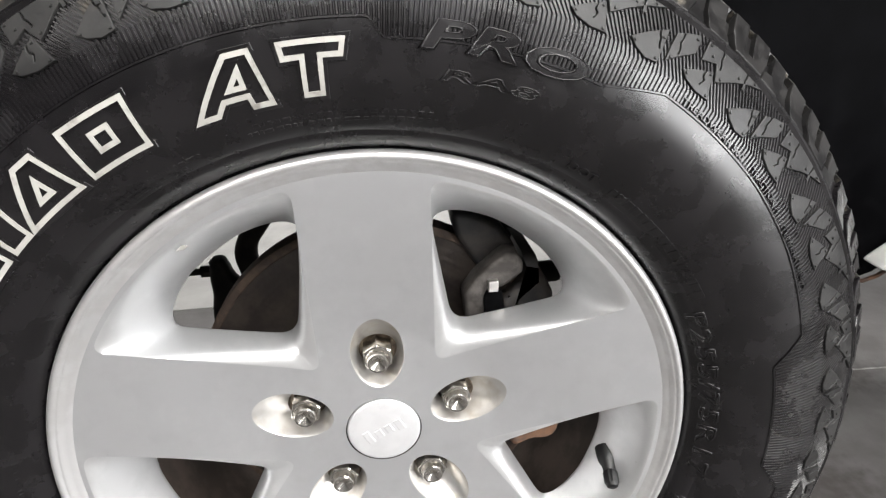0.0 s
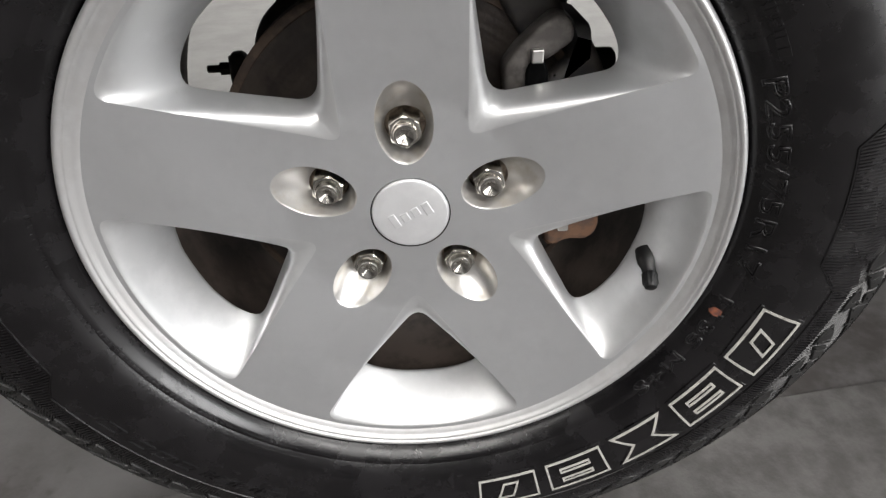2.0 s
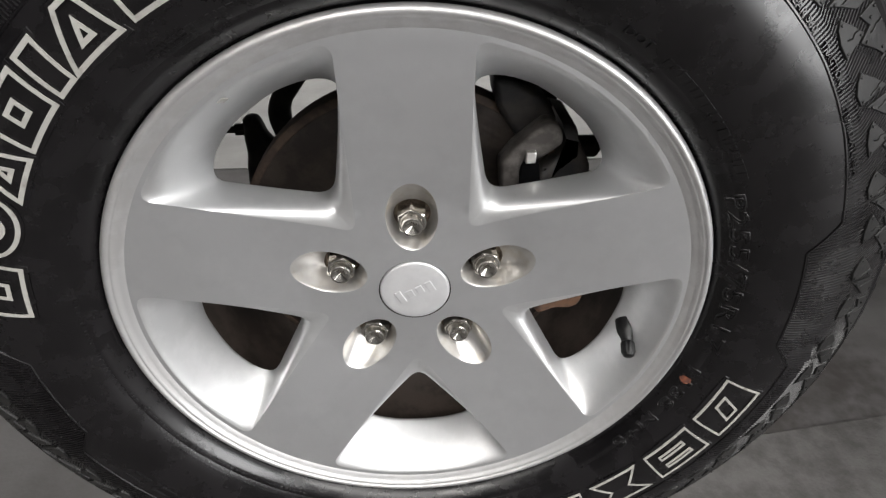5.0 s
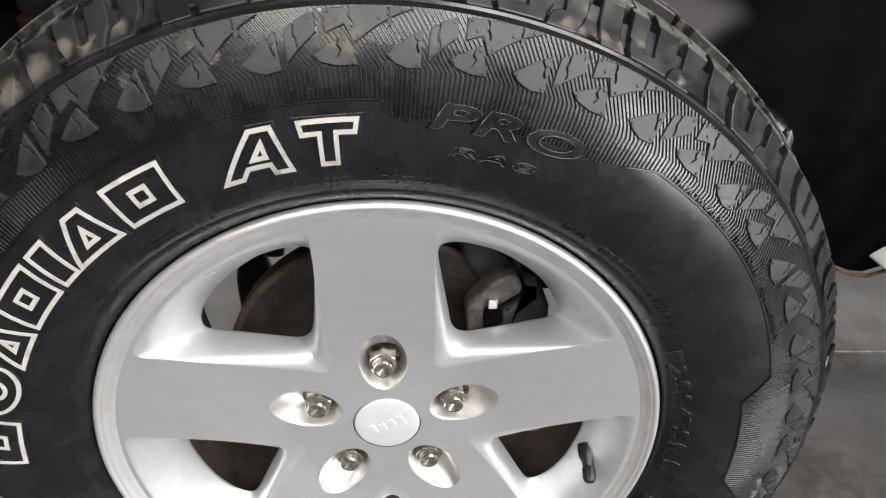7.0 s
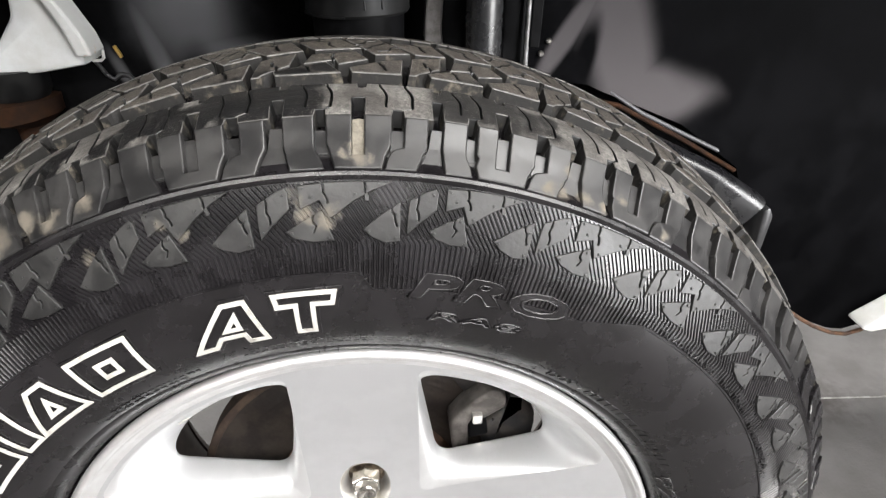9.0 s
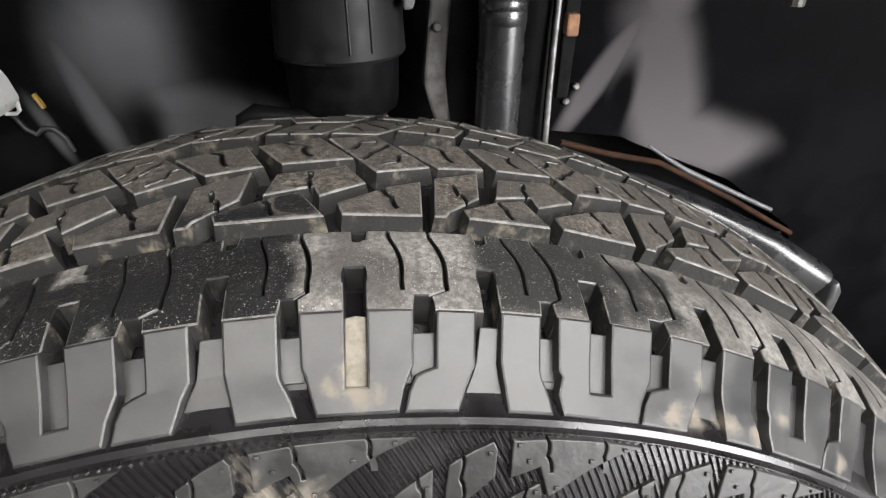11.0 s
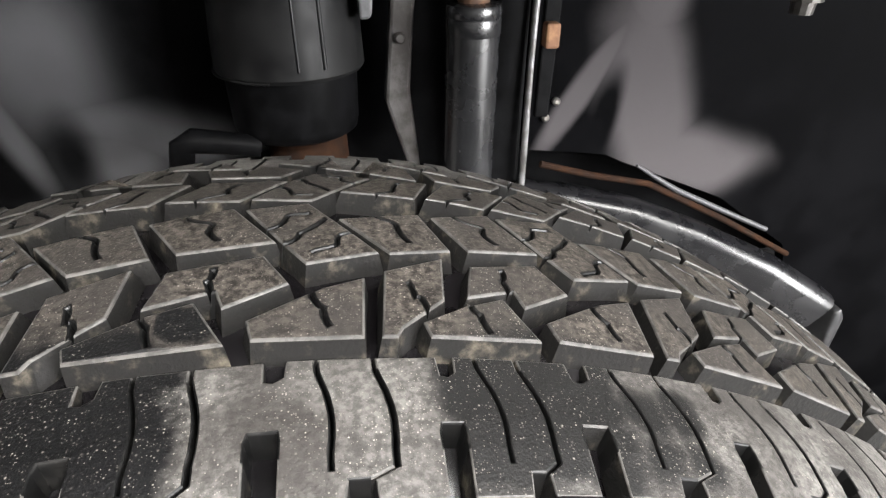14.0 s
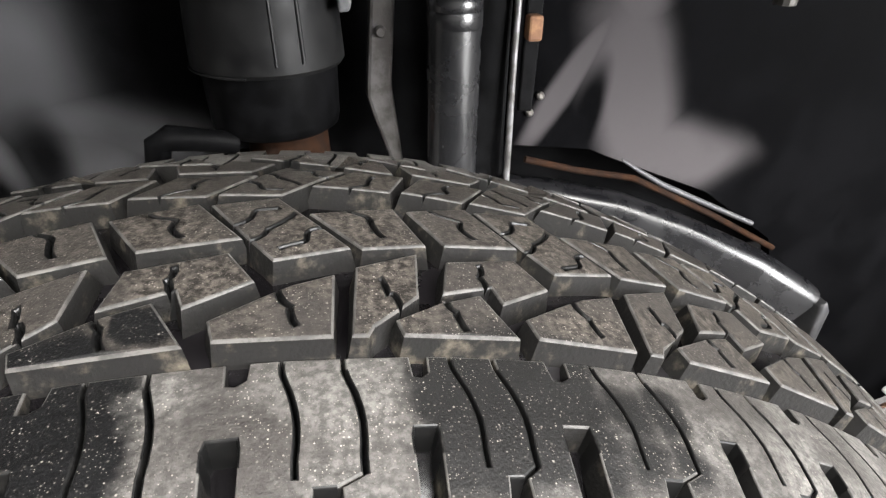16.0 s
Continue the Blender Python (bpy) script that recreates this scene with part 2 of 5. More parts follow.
silver_pocket = mat("silver_pocket", (0.60, 0.59, 0.575), 0.36, 0.85, colour2=(0.50, 0.47, 0.42), scale=60, low=0.45, high=0.75)
chrome = mat("chrome_nut", (0.60, 0.575, 0.54), 0.20, 1.0, colour2=(0.36, 0.33, 0.29), scale=160, low=0.5, high=0.75)
bore_brown = mat("bore_brown", (0.42, 0.35, 0.28), 0.6, 0.4, colour2=(0.07, 0.05, 0.038), scale=90, low=0.4, high=0.7)
black_plastic = mat("black_plastic", (0.006, 0.006, 0.0065), 0.38, colour2=(0.010, 0.010, 0.010), scale=80, spec=0.35)
rotor_metal = mat("rotor_metal", (0.05, 0.040, 0.034), 0.5, 0.5, colour2=(0.025, 0.020, 0.018), scale=30, bump=0.2, bump_scale=300)
caliper_iron = mat("caliper_iron", (0.085, 0.077, 0.071), 0.62, 0.4, colour2=(0.042, 0.037, 0.034), scale=60, bump=0.5, bump_scale=250)
rust = mat("rusty_iron", (0.13, 0.066, 0.036), 0.8, 0.1, colour2=(0.07, 0.04, 0.028), scale=70, bump=0.6, bump_scale=220)
dark_iron = mat("dark_iron", (0.016, 0.016, 0.017), 0.55, 0.2, colour2=(0.035, 0.03, 0.027), scale=50, bump=0.3, bump_scale=200)
gloss_black = mat("gloss_black", (0.012, 0.012, 0.013), 0.25, colour2=(0.015, 0.015, 0.016), scale=8, rough2=0.29, spec=1.0)
tower_black = mat("tower_black", (0.0050, 0.0050, 0.0053), 0.42, colour2=(0.010, 0.010, 0.010), scale=30, rough2=0.6, spec=0.22)
barrel_grey = mat("barrel_grey", (0.075, 0.056, 0.046), 0.6, 0.3, colour2=(0.04, 0.029, 0.023), scale=25)
white_paint = mat("white_paint", (0.74, 0.75, 0.75), 0.38, colour2=(0.62, 0.62, 0.60), scale=12)
blotches(white_paint, [((-0.265, 0.345, 0.758), 0.012), ((-0.268, 0.332, 0.752), 0.011), ((-0.300, 0.326, 0.785), 0.009), ((-0.335, 0.326, 0.772), 0.006)], (0.55, 0.26, 0.04), 0.7, 60, 0.5)
bright_steel = mat("bright_steel", (0.55, 0.54, 0.52), 0.3, 0.9, colour2=(0.4, 0.38, 0.35), scale=60)
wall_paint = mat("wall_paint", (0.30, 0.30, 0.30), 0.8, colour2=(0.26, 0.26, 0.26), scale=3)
floor_concrete = mat("floor_concrete", (0.112, 0.108, 0.107), 0.55, colour2=(0.080, 0.076, 0.074), scale=7, low=0.3, high=0.7, bump=0.5, bump_scale=160, rough2=0.68, spec=0.15)
# the last two spots paint the shade beside the tyre onto the floor
blotches(floor_concrete, [((0.62, 0.02, 0), 0.10), ((-0.50, 0.05, 0), 0.12), ((0.9, 0.55, 0), 0.16), ((0.5, -0.1, 0), 0.07), ((-0.62, 0.7, 0), 0.2), ((0.50, 0.22, 0), 0.30), ((0.66, 0.26, 0), 0.22)], (0.055, 0.050, 0.048), 0.6, 40, 0.7, 1.2, 0.08)
# bright light on the far floor is put into this paler colour
lit_concrete = mat("lit_concrete", (0.30, 0.295, 0.285), 0.55, colour2=(0.24, 0.235, 0.228), scale=6, low=0.3, high=0.7, bump=0.3, bump_scale=160, spec=0.3)
front_concrete = mat("front_concrete", (0.122, 0.118, 0.115), 0.55, colour2=(0.074, 0.070, 0.068), scale=26, low=0.3, high=0.7, bump=0.9, bump_scale=240, rough2=0.68, spec=0.15)
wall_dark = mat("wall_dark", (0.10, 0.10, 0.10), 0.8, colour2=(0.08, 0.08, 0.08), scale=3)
emblem_mat = mat("emblem_silver", (0.66, 0.66, 0.67), 0.42, 0.5, colour2=(0.62, 0.62, 0.63), scale=60)
lamp_glow = bpy.data.materials.new("lamp_glow")
lamp_glow.use_nodes = True
lamp_glow.node_tree.nodes["Principled BSDF"].inputs["Emission Color"].default_value = (1, 0.97, 0.93, 1)
lamp_glow.node_tree.nodes["Principled BSDF"].inputs["Emission Strength"].default_value = 6.0


# ---- building helpers ----
def part(name, bm, material, parent=None, label="", smooth=False, angle=40):
    mesh = bpy.data.meshes.new(name)
    if isinstance(bm, tuple):
        mesh.from_pydata(bm[0], [], bm[1])
    else:
        bmesh.ops.recalc_face_normals(bm, faces=bm.faces)
        bm.to_mesh(mesh)
        bm.free()
    for m in (material if isinstance(material, (list, tuple)) else [material]):
        mesh.materials.append(m)
    if smooth:
        for p in mesh.polygons:
            p.use_smooth = True
        mesh.set_sharp_from_angle(angle=radians(angle))
    mesh.update()
    ob = new(name, mesh)
    if parent is not None:
        ob.parent = parent
    if label:
        ob["label"] = label
    return ob


def thing(name, label, category, group="", kind=""):
    return tagged(new(name), label, category, group, kind)


def revolve(profile, seg, closed=False, bm=None):
    """A surface of revolution about the wheel's axis from (r, y) points."""
    bm = bm or bmesh.new()
    rings = []
    for i in range(seg):
        th = 360 * i / seg
        rings.append([bm.verts.new(P(th, r, y)) for r, y in profile])
    k = len(profile)
    for i in range(seg):
        a, b = rings[i], rings[(i + 1) % seg]
        for j in range(k if closed else k - 1):
            bm.faces.new((a[j], a[(j + 1) % k], b[(j + 1) % k], b[j]))
    return bm


def box(bm, c, s, m=None, bevel=0.0, seg=2):
    b = bmesh.new()
    bmesh.ops.create_cube(b, size=1)
    bmesh.ops.scale(b, vec=s, verts=b.verts)
    if bevel:
        bmesh.ops.bevel(b, geom=b.edges[:], offset=bevel, segments=seg, affect="EDGES", profile=0.5)
    mm = Matrix.Translation(c) @ (m or Matrix())
    bmesh.ops.transform(b, matrix=mm, verts=b.verts)
    t = bpy.data.meshes.new("t")
    b.to_mesh(t)
    b.free()
    bm.from_mesh(t)
    bpy.data.meshes.remove(t)
    return bm


def tube(bm, path, radius, seg=14, caps=True):
    """A round bar along points; radius is one number or one for each point."""
    pts = [Vector(p) for p in path]
    rr = radius if isinstance(radius, (list, tuple)) else [radius] * len(pts)
    rings = []
    for i, p in enumerate(pts):
        d = (pts[min(i + 1, len(pts) - 1)] - pts[max(i - 1, 0)]).normalized()
        u = d.orthogonal().normalized() if i == 0 else (u - d * u.dot(d)).normalized()
        v = d.cross(u)
        rings.append([bm.verts.new(p + rr[i] * (math.cos(2 * math.pi * k / seg) * u + math.sin(2 * math.pi * k / seg) * v)) for k in range(seg)])
    for a, b in zip(rings, rings[1:]):
        for k in range(seg):
            bm.faces.new((a[k], a[(k + 1) % seg], b[(k + 1) % seg], b[k]))
    if caps:
        bm.faces.new(rings[0][::-1]), bm.faces.new(rings[-1])
    return bm


def slab(bm, outline, y0, y1, bevel=0.0):
    """A plate with an (x, z) outline, from y0 to y1."""
    b = bmesh.new()
    f = b.faces.new([b.verts.new((x, y0, z)) for x, z in outline])
    e = bmesh.ops.extrude_face_region(b, geom=[f])
    bmesh.ops.translate(b, vec=(0, y1 - y0, 0), verts=[v for v in e["geom"] if isinstance(v, bmesh.types.BMVert)])
    bmesh.ops.recalc_face_normals(b, faces=b.faces)
    if bevel:
        bmesh.ops.bevel(b, geom=b.edges[:], offset=bevel, segments=2, affect="EDGES", profile=0.5)
    t = bpy.data.meshes.new("t")
    b.to_mesh(t)
    b.free()
    bm.from_mesh(t)
    bpy.data.meshes.remove(t)
    return bm


def area2(poly):
    return 0.5 * sum(a[0] * b[1] - b[0] * a[1] for a, b in zip(poly, poly[1:] + poly[:1]))


def inset(poly, d):
    """The outline moved inwards by d, with limited mitres."""
    s = 1 if area2(poly) > 0 else -1
    out, n = [], len(poly)
    for i in range(n):
        p, q, w = Vector(poly[i - 1]), Vector(poly[i]), Vector(poly[(i + 1) % n])
        e, f = (q - p), (w - q)
        if e.length < 1e-9 or f.length < 1e-9:
            out.append(tuple(q))
            continue
        e, f = e.normalized(), f.normalized()
        m, k = Vector((-e.y, e.x)) * s, Vector((-f.y, f.x)) * s
        h = m + k
        h = h / max(h.length_squared / 2, 0.5) if h.length > 1e-6 else m
        out.append((q.x + h.x * d, q.y + h.y * d))
    return out


def prism(verts, faces, poly, place, depth, chamfer=0.0008, flare=0.0006, folds=()):
    """Adds a block to vertex and face lists: poly in metres on an unrolled surface, place(a, s, up) gives the point over it; its top bends along the folds."""
    for s0 in folds:
        cut = []
        for (a, s), (b, t) in zip(poly, poly[1:] + poly[:1]):
            cut.append((a, s))
            if (s - s0) * (t - s0) < 0:
                cut.append((a + (b - a) * (s0 - s) / (t - s), s0))
        poly = cut
    n, base = len(poly), len(verts)
    top, low = inset(poly, chamfer), inset(poly, -flare)
    verts += [place(a, s, -depth) for a, s in low]
    verts += [place(a, s, -chamfer) for a, s in poly]
    verts += [place(a, s, -0.3 * chamfer) for a, s in inset(poly, 0.3 * chamfer)]
    verts += [place(a, s, 0.0) for a, s in top]
    flip = area2(poly) > 0
    for k in range(3):
        for i in range(n):
            j = (i + 1) % n
            q = (base + k * n + i, base + k * n + j, base + (k + 1) * n + j, base + (k + 1) * n + i)
            faces.append(q if flip else q[::-1])
    # the top bends along the folds: each fold is an edge between the places where it crosses the outline
    creases = []
    for s0 in folds:
        on = sorted((top[k][0], k) for k in range(n) if abs(poly[k][1] - s0) < 1e-7)
        creases += [(a[1], b[1]) for a, b in zip(on[::2], on[1::2])]
    vs, _, fs, back, _, _ = geometry.delaunay_2d_cdt([Vector(p) for p in top], creases, [list(range(n))], 1, 1e-7)
    ids = []
    for p, old in zip(vs, back):
        ids.append(base + 3 * n + old[0] if old else len(verts))
        if not old:
            verts.append(place(p.x, p.y, 0.0))
    for t in fs:
        t = t if (area2([vs[k] for k in t]) > 0) == flip else t[::-1]
        faces.append(tuple(ids[k] for k in t))


def with_sipe(poly, edge, at, path, width):
    """Cuts a thin wavy slit into an outline, starting on one of its edges."""
    a, b = Vector(poly[edge]), Vector(poly[(edge + 1) % len(poly)])
    d, e = (b - a).normalized() * width / 2, a.lerp(b, at)
    knots = [Vector((0, 0))] + [Vector(p) for p in path]
    pts = []
    for k in range(len(knots) - 1):
        p0, p1, p2, p3 = knots[max(k - 1, 0)], knots[k], knots[k + 1], knots[min(k + 2, len(knots) - 1)]
        for u in (0.0, 0.33, 0.67):
            pts.append(e + 0.5 * (2 * p1 + (p2 - p0) * u + (2 * p0 - 5 * p1 + 4 * p2 - p3) * u * u + (3 * p1 - p0 - 3 * p2 + p3) * u ** 3))
    pts.append(e + knots[-1])
    length = sum((q - p).length for p, q in zip(knots, knots[1:]))
    if length < 0.024:
        pts = [p + d.normalized() * 0.055 * length * math.sin(2 * math.pi * 1.3 * k / (len(pts) - 1)) for k, p in enumerate(pts)]
    return poly[:edge + 1] + [tuple(p - d) for p in pts] + [tuple(p + d) for p in reversed(pts)] + poly[edge + 1:]


# ---- the room ----
def room():
    bm = bmesh.new()
    box(bm, (0, 0, -0.05), (14, 14, 0.1))
    floor = tagged(part("floor", bm, floor_concrete), "grey worn concrete workshop floor", "floor", kind="structure")
    bm = bmesh.new()
    slab(bm, [(-7.0, -7.0), (7.0, -7.0), (7.0, 0.94), (-7.0, -0.74)], 0.0, 0.004, 0.001)
    bm.transform(Matrix(((1, 0, 0, 0), (0, 0, 1, 0), (0, 1, 0, -0.001), (0, 0, 0, 1))))
    part("front_slab", bm, front_concrete, floor, "paler grey floor in front of the wheel")
    bm = bmesh.new()
    slab(bm, [(-4.0, 1.05), (0.9, 1.05), (0.9, 5.0), (-4.0, 5.0)], 0.0, 0.004, 0.001)
    bm.transform(Matrix(((1, 0, 0, 0), (0, 0, 1, 0), (0, 1, 0, -0.001), (0, 0, 0, 1))))
    part("far_slab", bm, lit_concrete, floor, "floor beyond the vehicle, made pale for its bright light")
    bm = bmesh.new()
    box(bm, (2.4, 0.47, 0.0), (4.0, 0.004, 0.003), Matrix.Rotation(radians(-3), 4, "Z"), bevel=0.001)
    part("joint_strip", bm, mat("joint_filler", (0.2, 0.195, 0.19), 0.7, colour2=(0.1, 0.095, 0.09), scale=30), floor, "pale filled floor joint")
    bm = bmesh.new()
    box(bm, (0, 0, 3.05), (14, 14, 0.1))
    tagged(part("ceiling", bm, wall_paint), "plain pale painted ceiling", "ceiling", kind="structure")
    # unseen closing walls; south and west are dark to dim the wheel's left side
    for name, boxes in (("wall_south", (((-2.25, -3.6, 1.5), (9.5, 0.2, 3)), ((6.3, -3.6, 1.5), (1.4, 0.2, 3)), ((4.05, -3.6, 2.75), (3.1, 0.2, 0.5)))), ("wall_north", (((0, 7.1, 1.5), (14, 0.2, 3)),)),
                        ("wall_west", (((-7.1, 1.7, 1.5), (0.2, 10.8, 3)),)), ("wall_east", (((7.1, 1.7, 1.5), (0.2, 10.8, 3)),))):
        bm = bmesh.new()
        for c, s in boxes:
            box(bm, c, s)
        tagged(part(name, bm, wall_paint if name in ("wall_north", "wall_east") else wall_dark), "plain grey wall closing the room, unseen", "wall", kind="structure")
    door = tagged(new("door_1"), "glazed shop door with daylight behind it", "door", kind="structure")
    for c, size in (((2.53, -3.6, 1.25), (0.06, 0.08, 2.5)), ((5.57, -3.6, 1.25), (0.06, 0.08, 2.5)), ((4.05, -3.6, 1.22), (0.06, 0.08, 2.44)), ((4.05, -3.6, 2.47), (2.98, 0.08, 0.06))):
        bm = bmesh.new()
        box(bm, c, size, bevel=0.004)
        part("door_frame", bm, black_plastic, door)
    bm = bmesh.new()
    box(bm, (4.05, -3.66, 1.25), (3.06, 0.01, 2.48))
    part("daylight_pane", bm, lamp_glow, door, "bright frosted glass")
    for at, sx, sy, power in LAMPS:
        lamp = thing("ceiling_lamp", "long white fluorescent ceiling fitting", "lamp", "ceiling lamps")
        lamp.location = (at[0], at[1], 2.9)
        bm = bmesh.new()
        box(bm, (0, 0, 0.05), (sx + 0.06, sy + 0.06, 0.1), bevel=0.01)
        part("housing", bm, white_paint, lamp)
        bm = bmesh.new()
        box(bm, (0, 0, -0.012), (sx, sy, 0.02))
        part("diffuser", bm, lamp_glow, lamp)


room()


# ---- the wheel ----
wheel = thing("wheel", "silver five-spoke alloy wheel with a black all-terrain tyre", "wheel")


def face_y(r):
    return float(np.interp(r, [0, 0.06, 0.09, 0.13, 0.17, 0.205, 0.218, 0.24], [0.0290, 0.0286, 0.0272, 0.0200, 0.0124, 0.0062, 0.0036, 0.0014]))


def window_outline(h, R, d_apex, d_out):
    """The rounded triangle between two spokes, as (across, outwards) points."""
    s36, c36 = math.sin(radians(36)), math.cos(radians(36))
    v0 = h / s36
    b = 2 * v0 * c36
    t = (-b + math.sqrt(b * b - 4 * (v0 * v0 - R * R))) / 2
    apex, line = Vector((0, v0)), Vector((s36, c36))
    corner = apex + t * line
    ang = math.atan2(corner.x, corner.y)
    da = d_out / R
    right = []
    bez = lambda p, c, q, k: (1 - k) ** 2 * p + 2 * k * (1 - k) * c + k * k * q
    start = apex + d_apex * line
    left_start = Vector((-start.x, start.y))
    for k in range(1, 6):
        right.append(bez(left_start, apex, start, 0.5 + 0.1 * k))
    for k in range(1, 11):
        right.append(start.lerp(corner - d_out * line, k / 11))
    a2 = ang - da
    for k in range(0, 9):
        right.append(bez(corner - d_out * line, corner, R * Vector((math.sin(a2), math.cos(a2))), k / 8))
    for k in range(1, 8):
        a = a2 * (1 - k / 7.5)
        right.append(R * Vector((math.sin(a), math.cos(a))))
    return [Vector((0, bez(left_start, apex, start, 0.5).y))] + right + [Vector((-p.x, p.y)) for p in reversed(right)]


def widened(p, cut, R):
    """The scoops along the spokes grow narrower outwards."""
    side = 1 if p.x >= 0 else -1
    s36, c36 = math.sin(radians(36)), math.cos(radians(36))
    u, w = side * p.x * s36 + p.y * c36, p.y * s36 - side * p.x * c36
    d = (0.16 * (u - 0.100) + 0.0015) * cut / 0.0131 * min(1.0, max(0.0, 1.6 - (w - 0.044) / 0.03))
    q = Vector((p.x + side * c36 * d, p.y - s36 * d))
    return q if q.length <= R else q * (R / q.length)


def turned(p, th):
    """(across, outwards) to (x, up) for a direction th clockwise from the top."""
    a = radians(th)
    return Vector((p.x * math.cos(a) + p.y * math.sin(a), -p.x * math.sin(a) + p.y * math.cos(a)))


def pocket_outline(k, grow=1.0):
    a = 2 * math.pi * k / 40
    return Vector((0.0204 * grow * math.cos(a), 0.0725 + 0.0314 * grow * math.sin(a)))


def build_rim():
    pts, edges = [], []

    def loop(points):
        i0 = len(pts)
        pts.extend(points)
        edges.extend((i0 + k, i0 + (k + 1) % len(points)) for k in range(len(points)))

    RO = 0.2205
    loop([Vector((RO * math.cos(2 * math.pi * k / 200), RO * math.sin(2 * math.pi * k / 200))) for k in range(200)])
    cap = [Vector((0.0304 * math.cos(2 * math.pi * k / 64), 0.0304 * math.sin(2 * math.pi * k / 64))) for k in range(64)]
    loop(cap)
    wins, pocks = [], []
    for i in range(5):
        w = [turned(p, 36 + 72 * i) for p in window_outline(0.0440, 0.2172, 0.011, 0.011)]
        q = [turned(pocket_outline(k), 72 * i) for k in range(40)]
        wins.append(w), pocks.append(q)
        loop(w), loop(q)
    inside = lambda p, poly: sum(((a.y > p.y) != (b.y > p.y)) and p.x < (b.x - a.x) * (p.y - a.y) / (b.y - a.y) + a.x for a, b in zip(poly, poly[1:] + poly[:1])) % 2 == 1
    shut = wins + pocks + [cap]
    for ri in range(5, 37):
        r = ri * 0.006
        for k in range(max(12, int(2 * math.pi * r / 0.006))):
            a = 2 * math.pi * k / max(12, int(2 * math.pi * r / 0.006))
            p = Vector((r * math.cos(a), r * math.sin(a)))
            if r < RO - 0.003 and not any(inside(p, s) for s in shut):
                pts.append(p)
    vs, _, fs, _, _, _ = geometry.delaunay_2d_cdt(pts, edges, [], 0, 1e-6)
    bm = bmesh.new()
    bv = [bm.verts.new((v.x, face_y(v.length), ZC + v.y)) for v in vs]
    for f in fs:
        c = sum((vs[i] for i in f), Vector((0, 0))) / len(f)
        if c.length < RO and not any(inside(c, s) for s in shut):
            bm.faces.new([bv[i] for i in f])
    loose = [v for v in bm.verts if not v.link_faces]
    bmesh.ops.delete(bm, geom=loose, context="VERTS")
    rim = part("rim", bm, silver_face, wheel, "satin silver wheel face with five broad spokes", smooth=True, angle=30)
    # scooped walls of the openings between the spokes
    for i in range(5):
        bm = bmesh.new()
        rings = []
        for cut, R, depth in ((0.0, 0.2172, 0.0), (0.0012, 0.2165, 0.0002), (0.0030, 0.2154, 0.0009), (0.0052, 0.2139, 0.0024), (0.0073, 0.2118, 0.0050), (0.0090, 0.2090, 0.0092), (0.0102, 0.2052, 0.0150), (0.0112, 0.2012, 0.0220), (0.0120, 0.1978, 0.0300), (0.0126, 0.1945, 0.0390), (0.0130, 0.1918, 0.0470), (0.0131, 0.1912, 0.0495), (0.0115, 0.1930, 0.0515), (0.0035, 0.2040, 0.0520)):
            ring = []
            for p in window_outline(0.0440 + 1.15 * cut, R, 0.011 + 0.55 * cut, 0.011 + 1.0 * cut):
                q = turned(widened(p, cut, R), 36 + 72 * i)
                k = min(1.0, depth / 0.0495)
                ring.append(bm.verts.new((q.x, (1 - k) * face_y(q.length) + k * 0.0500 + max(0.0, depth - 0.0495), ZC + q.y)))
            rings.append(ring)
        for a, b in zip(rings, rings[1:]):
            for k in range(len(a)):
                bm.faces.new((a[k], a[(k + 1) % len(a)], b[(k + 1) % len(a)], b[k]))
        part("spoke_opening", bm, silver, rim, smooth=True, angle=70)
        # oval recess round a wheel nut
        bm = bmesh.new()
        rings = []
        lug = Vector((0, 0.0635))
        for grow, blend, y in ((1.0, 0.0, None), (0.985, 0.0, 0.0004), (0.965, 0.01, 0.0015), (0.93, 0.05, 0.004), (0.87, 0.22, 0.009), (0.80, 0.50, 0.0145), (0.72, 0.82, 0.0195), (0.7, 1.0, 0.0215)):
            ring = []
            for k in range(40):
                a = 2 * math.pi * k / 40
                p = Vector((0, 0.0725)) + (pocket_outline(k) - Vector((0, 0.0725))) * grow
                p = p.lerp(lug + 0.0152 * Vector((math.cos(a), math.sin(a))), blend)
                q = turned(p, 72 * i)
                ring.append(bm.verts.new((q.x, face_y(turned(pocket_outline(k), 0).length) + (y or 0.0), ZC + q.y)))
            rings.append(ring)
        for a, b in zip(rings, rings[1:]):
            for k in range(40):
                bm.faces.new((a[k], a[(k + 1) % 40], b[(k + 1) % 40], b[k]))
        part("nut_recess", bm, silver_pocket, rim, smooth=True, angle=60)
        bm = bmesh.new()
        c = turned(lug, 72 * i)
        tube(bm, [(c.x, 0.0477, ZC + c.y), (c.x, 0.0497, ZC + c.y), (c.x, 0.0545, ZC + c.y)], [0.0153, 0.0150, 0.0146], 32)
        bm.faces.remove(min(bm.faces, key=lambda q: q.calc_center_median().y + (0 if len(q.verts) > 4 else 1)))
        part("nut_bore", bm, bore_brown, rim, "dull brown bore round the wheel nut", smooth=True, angle=60)
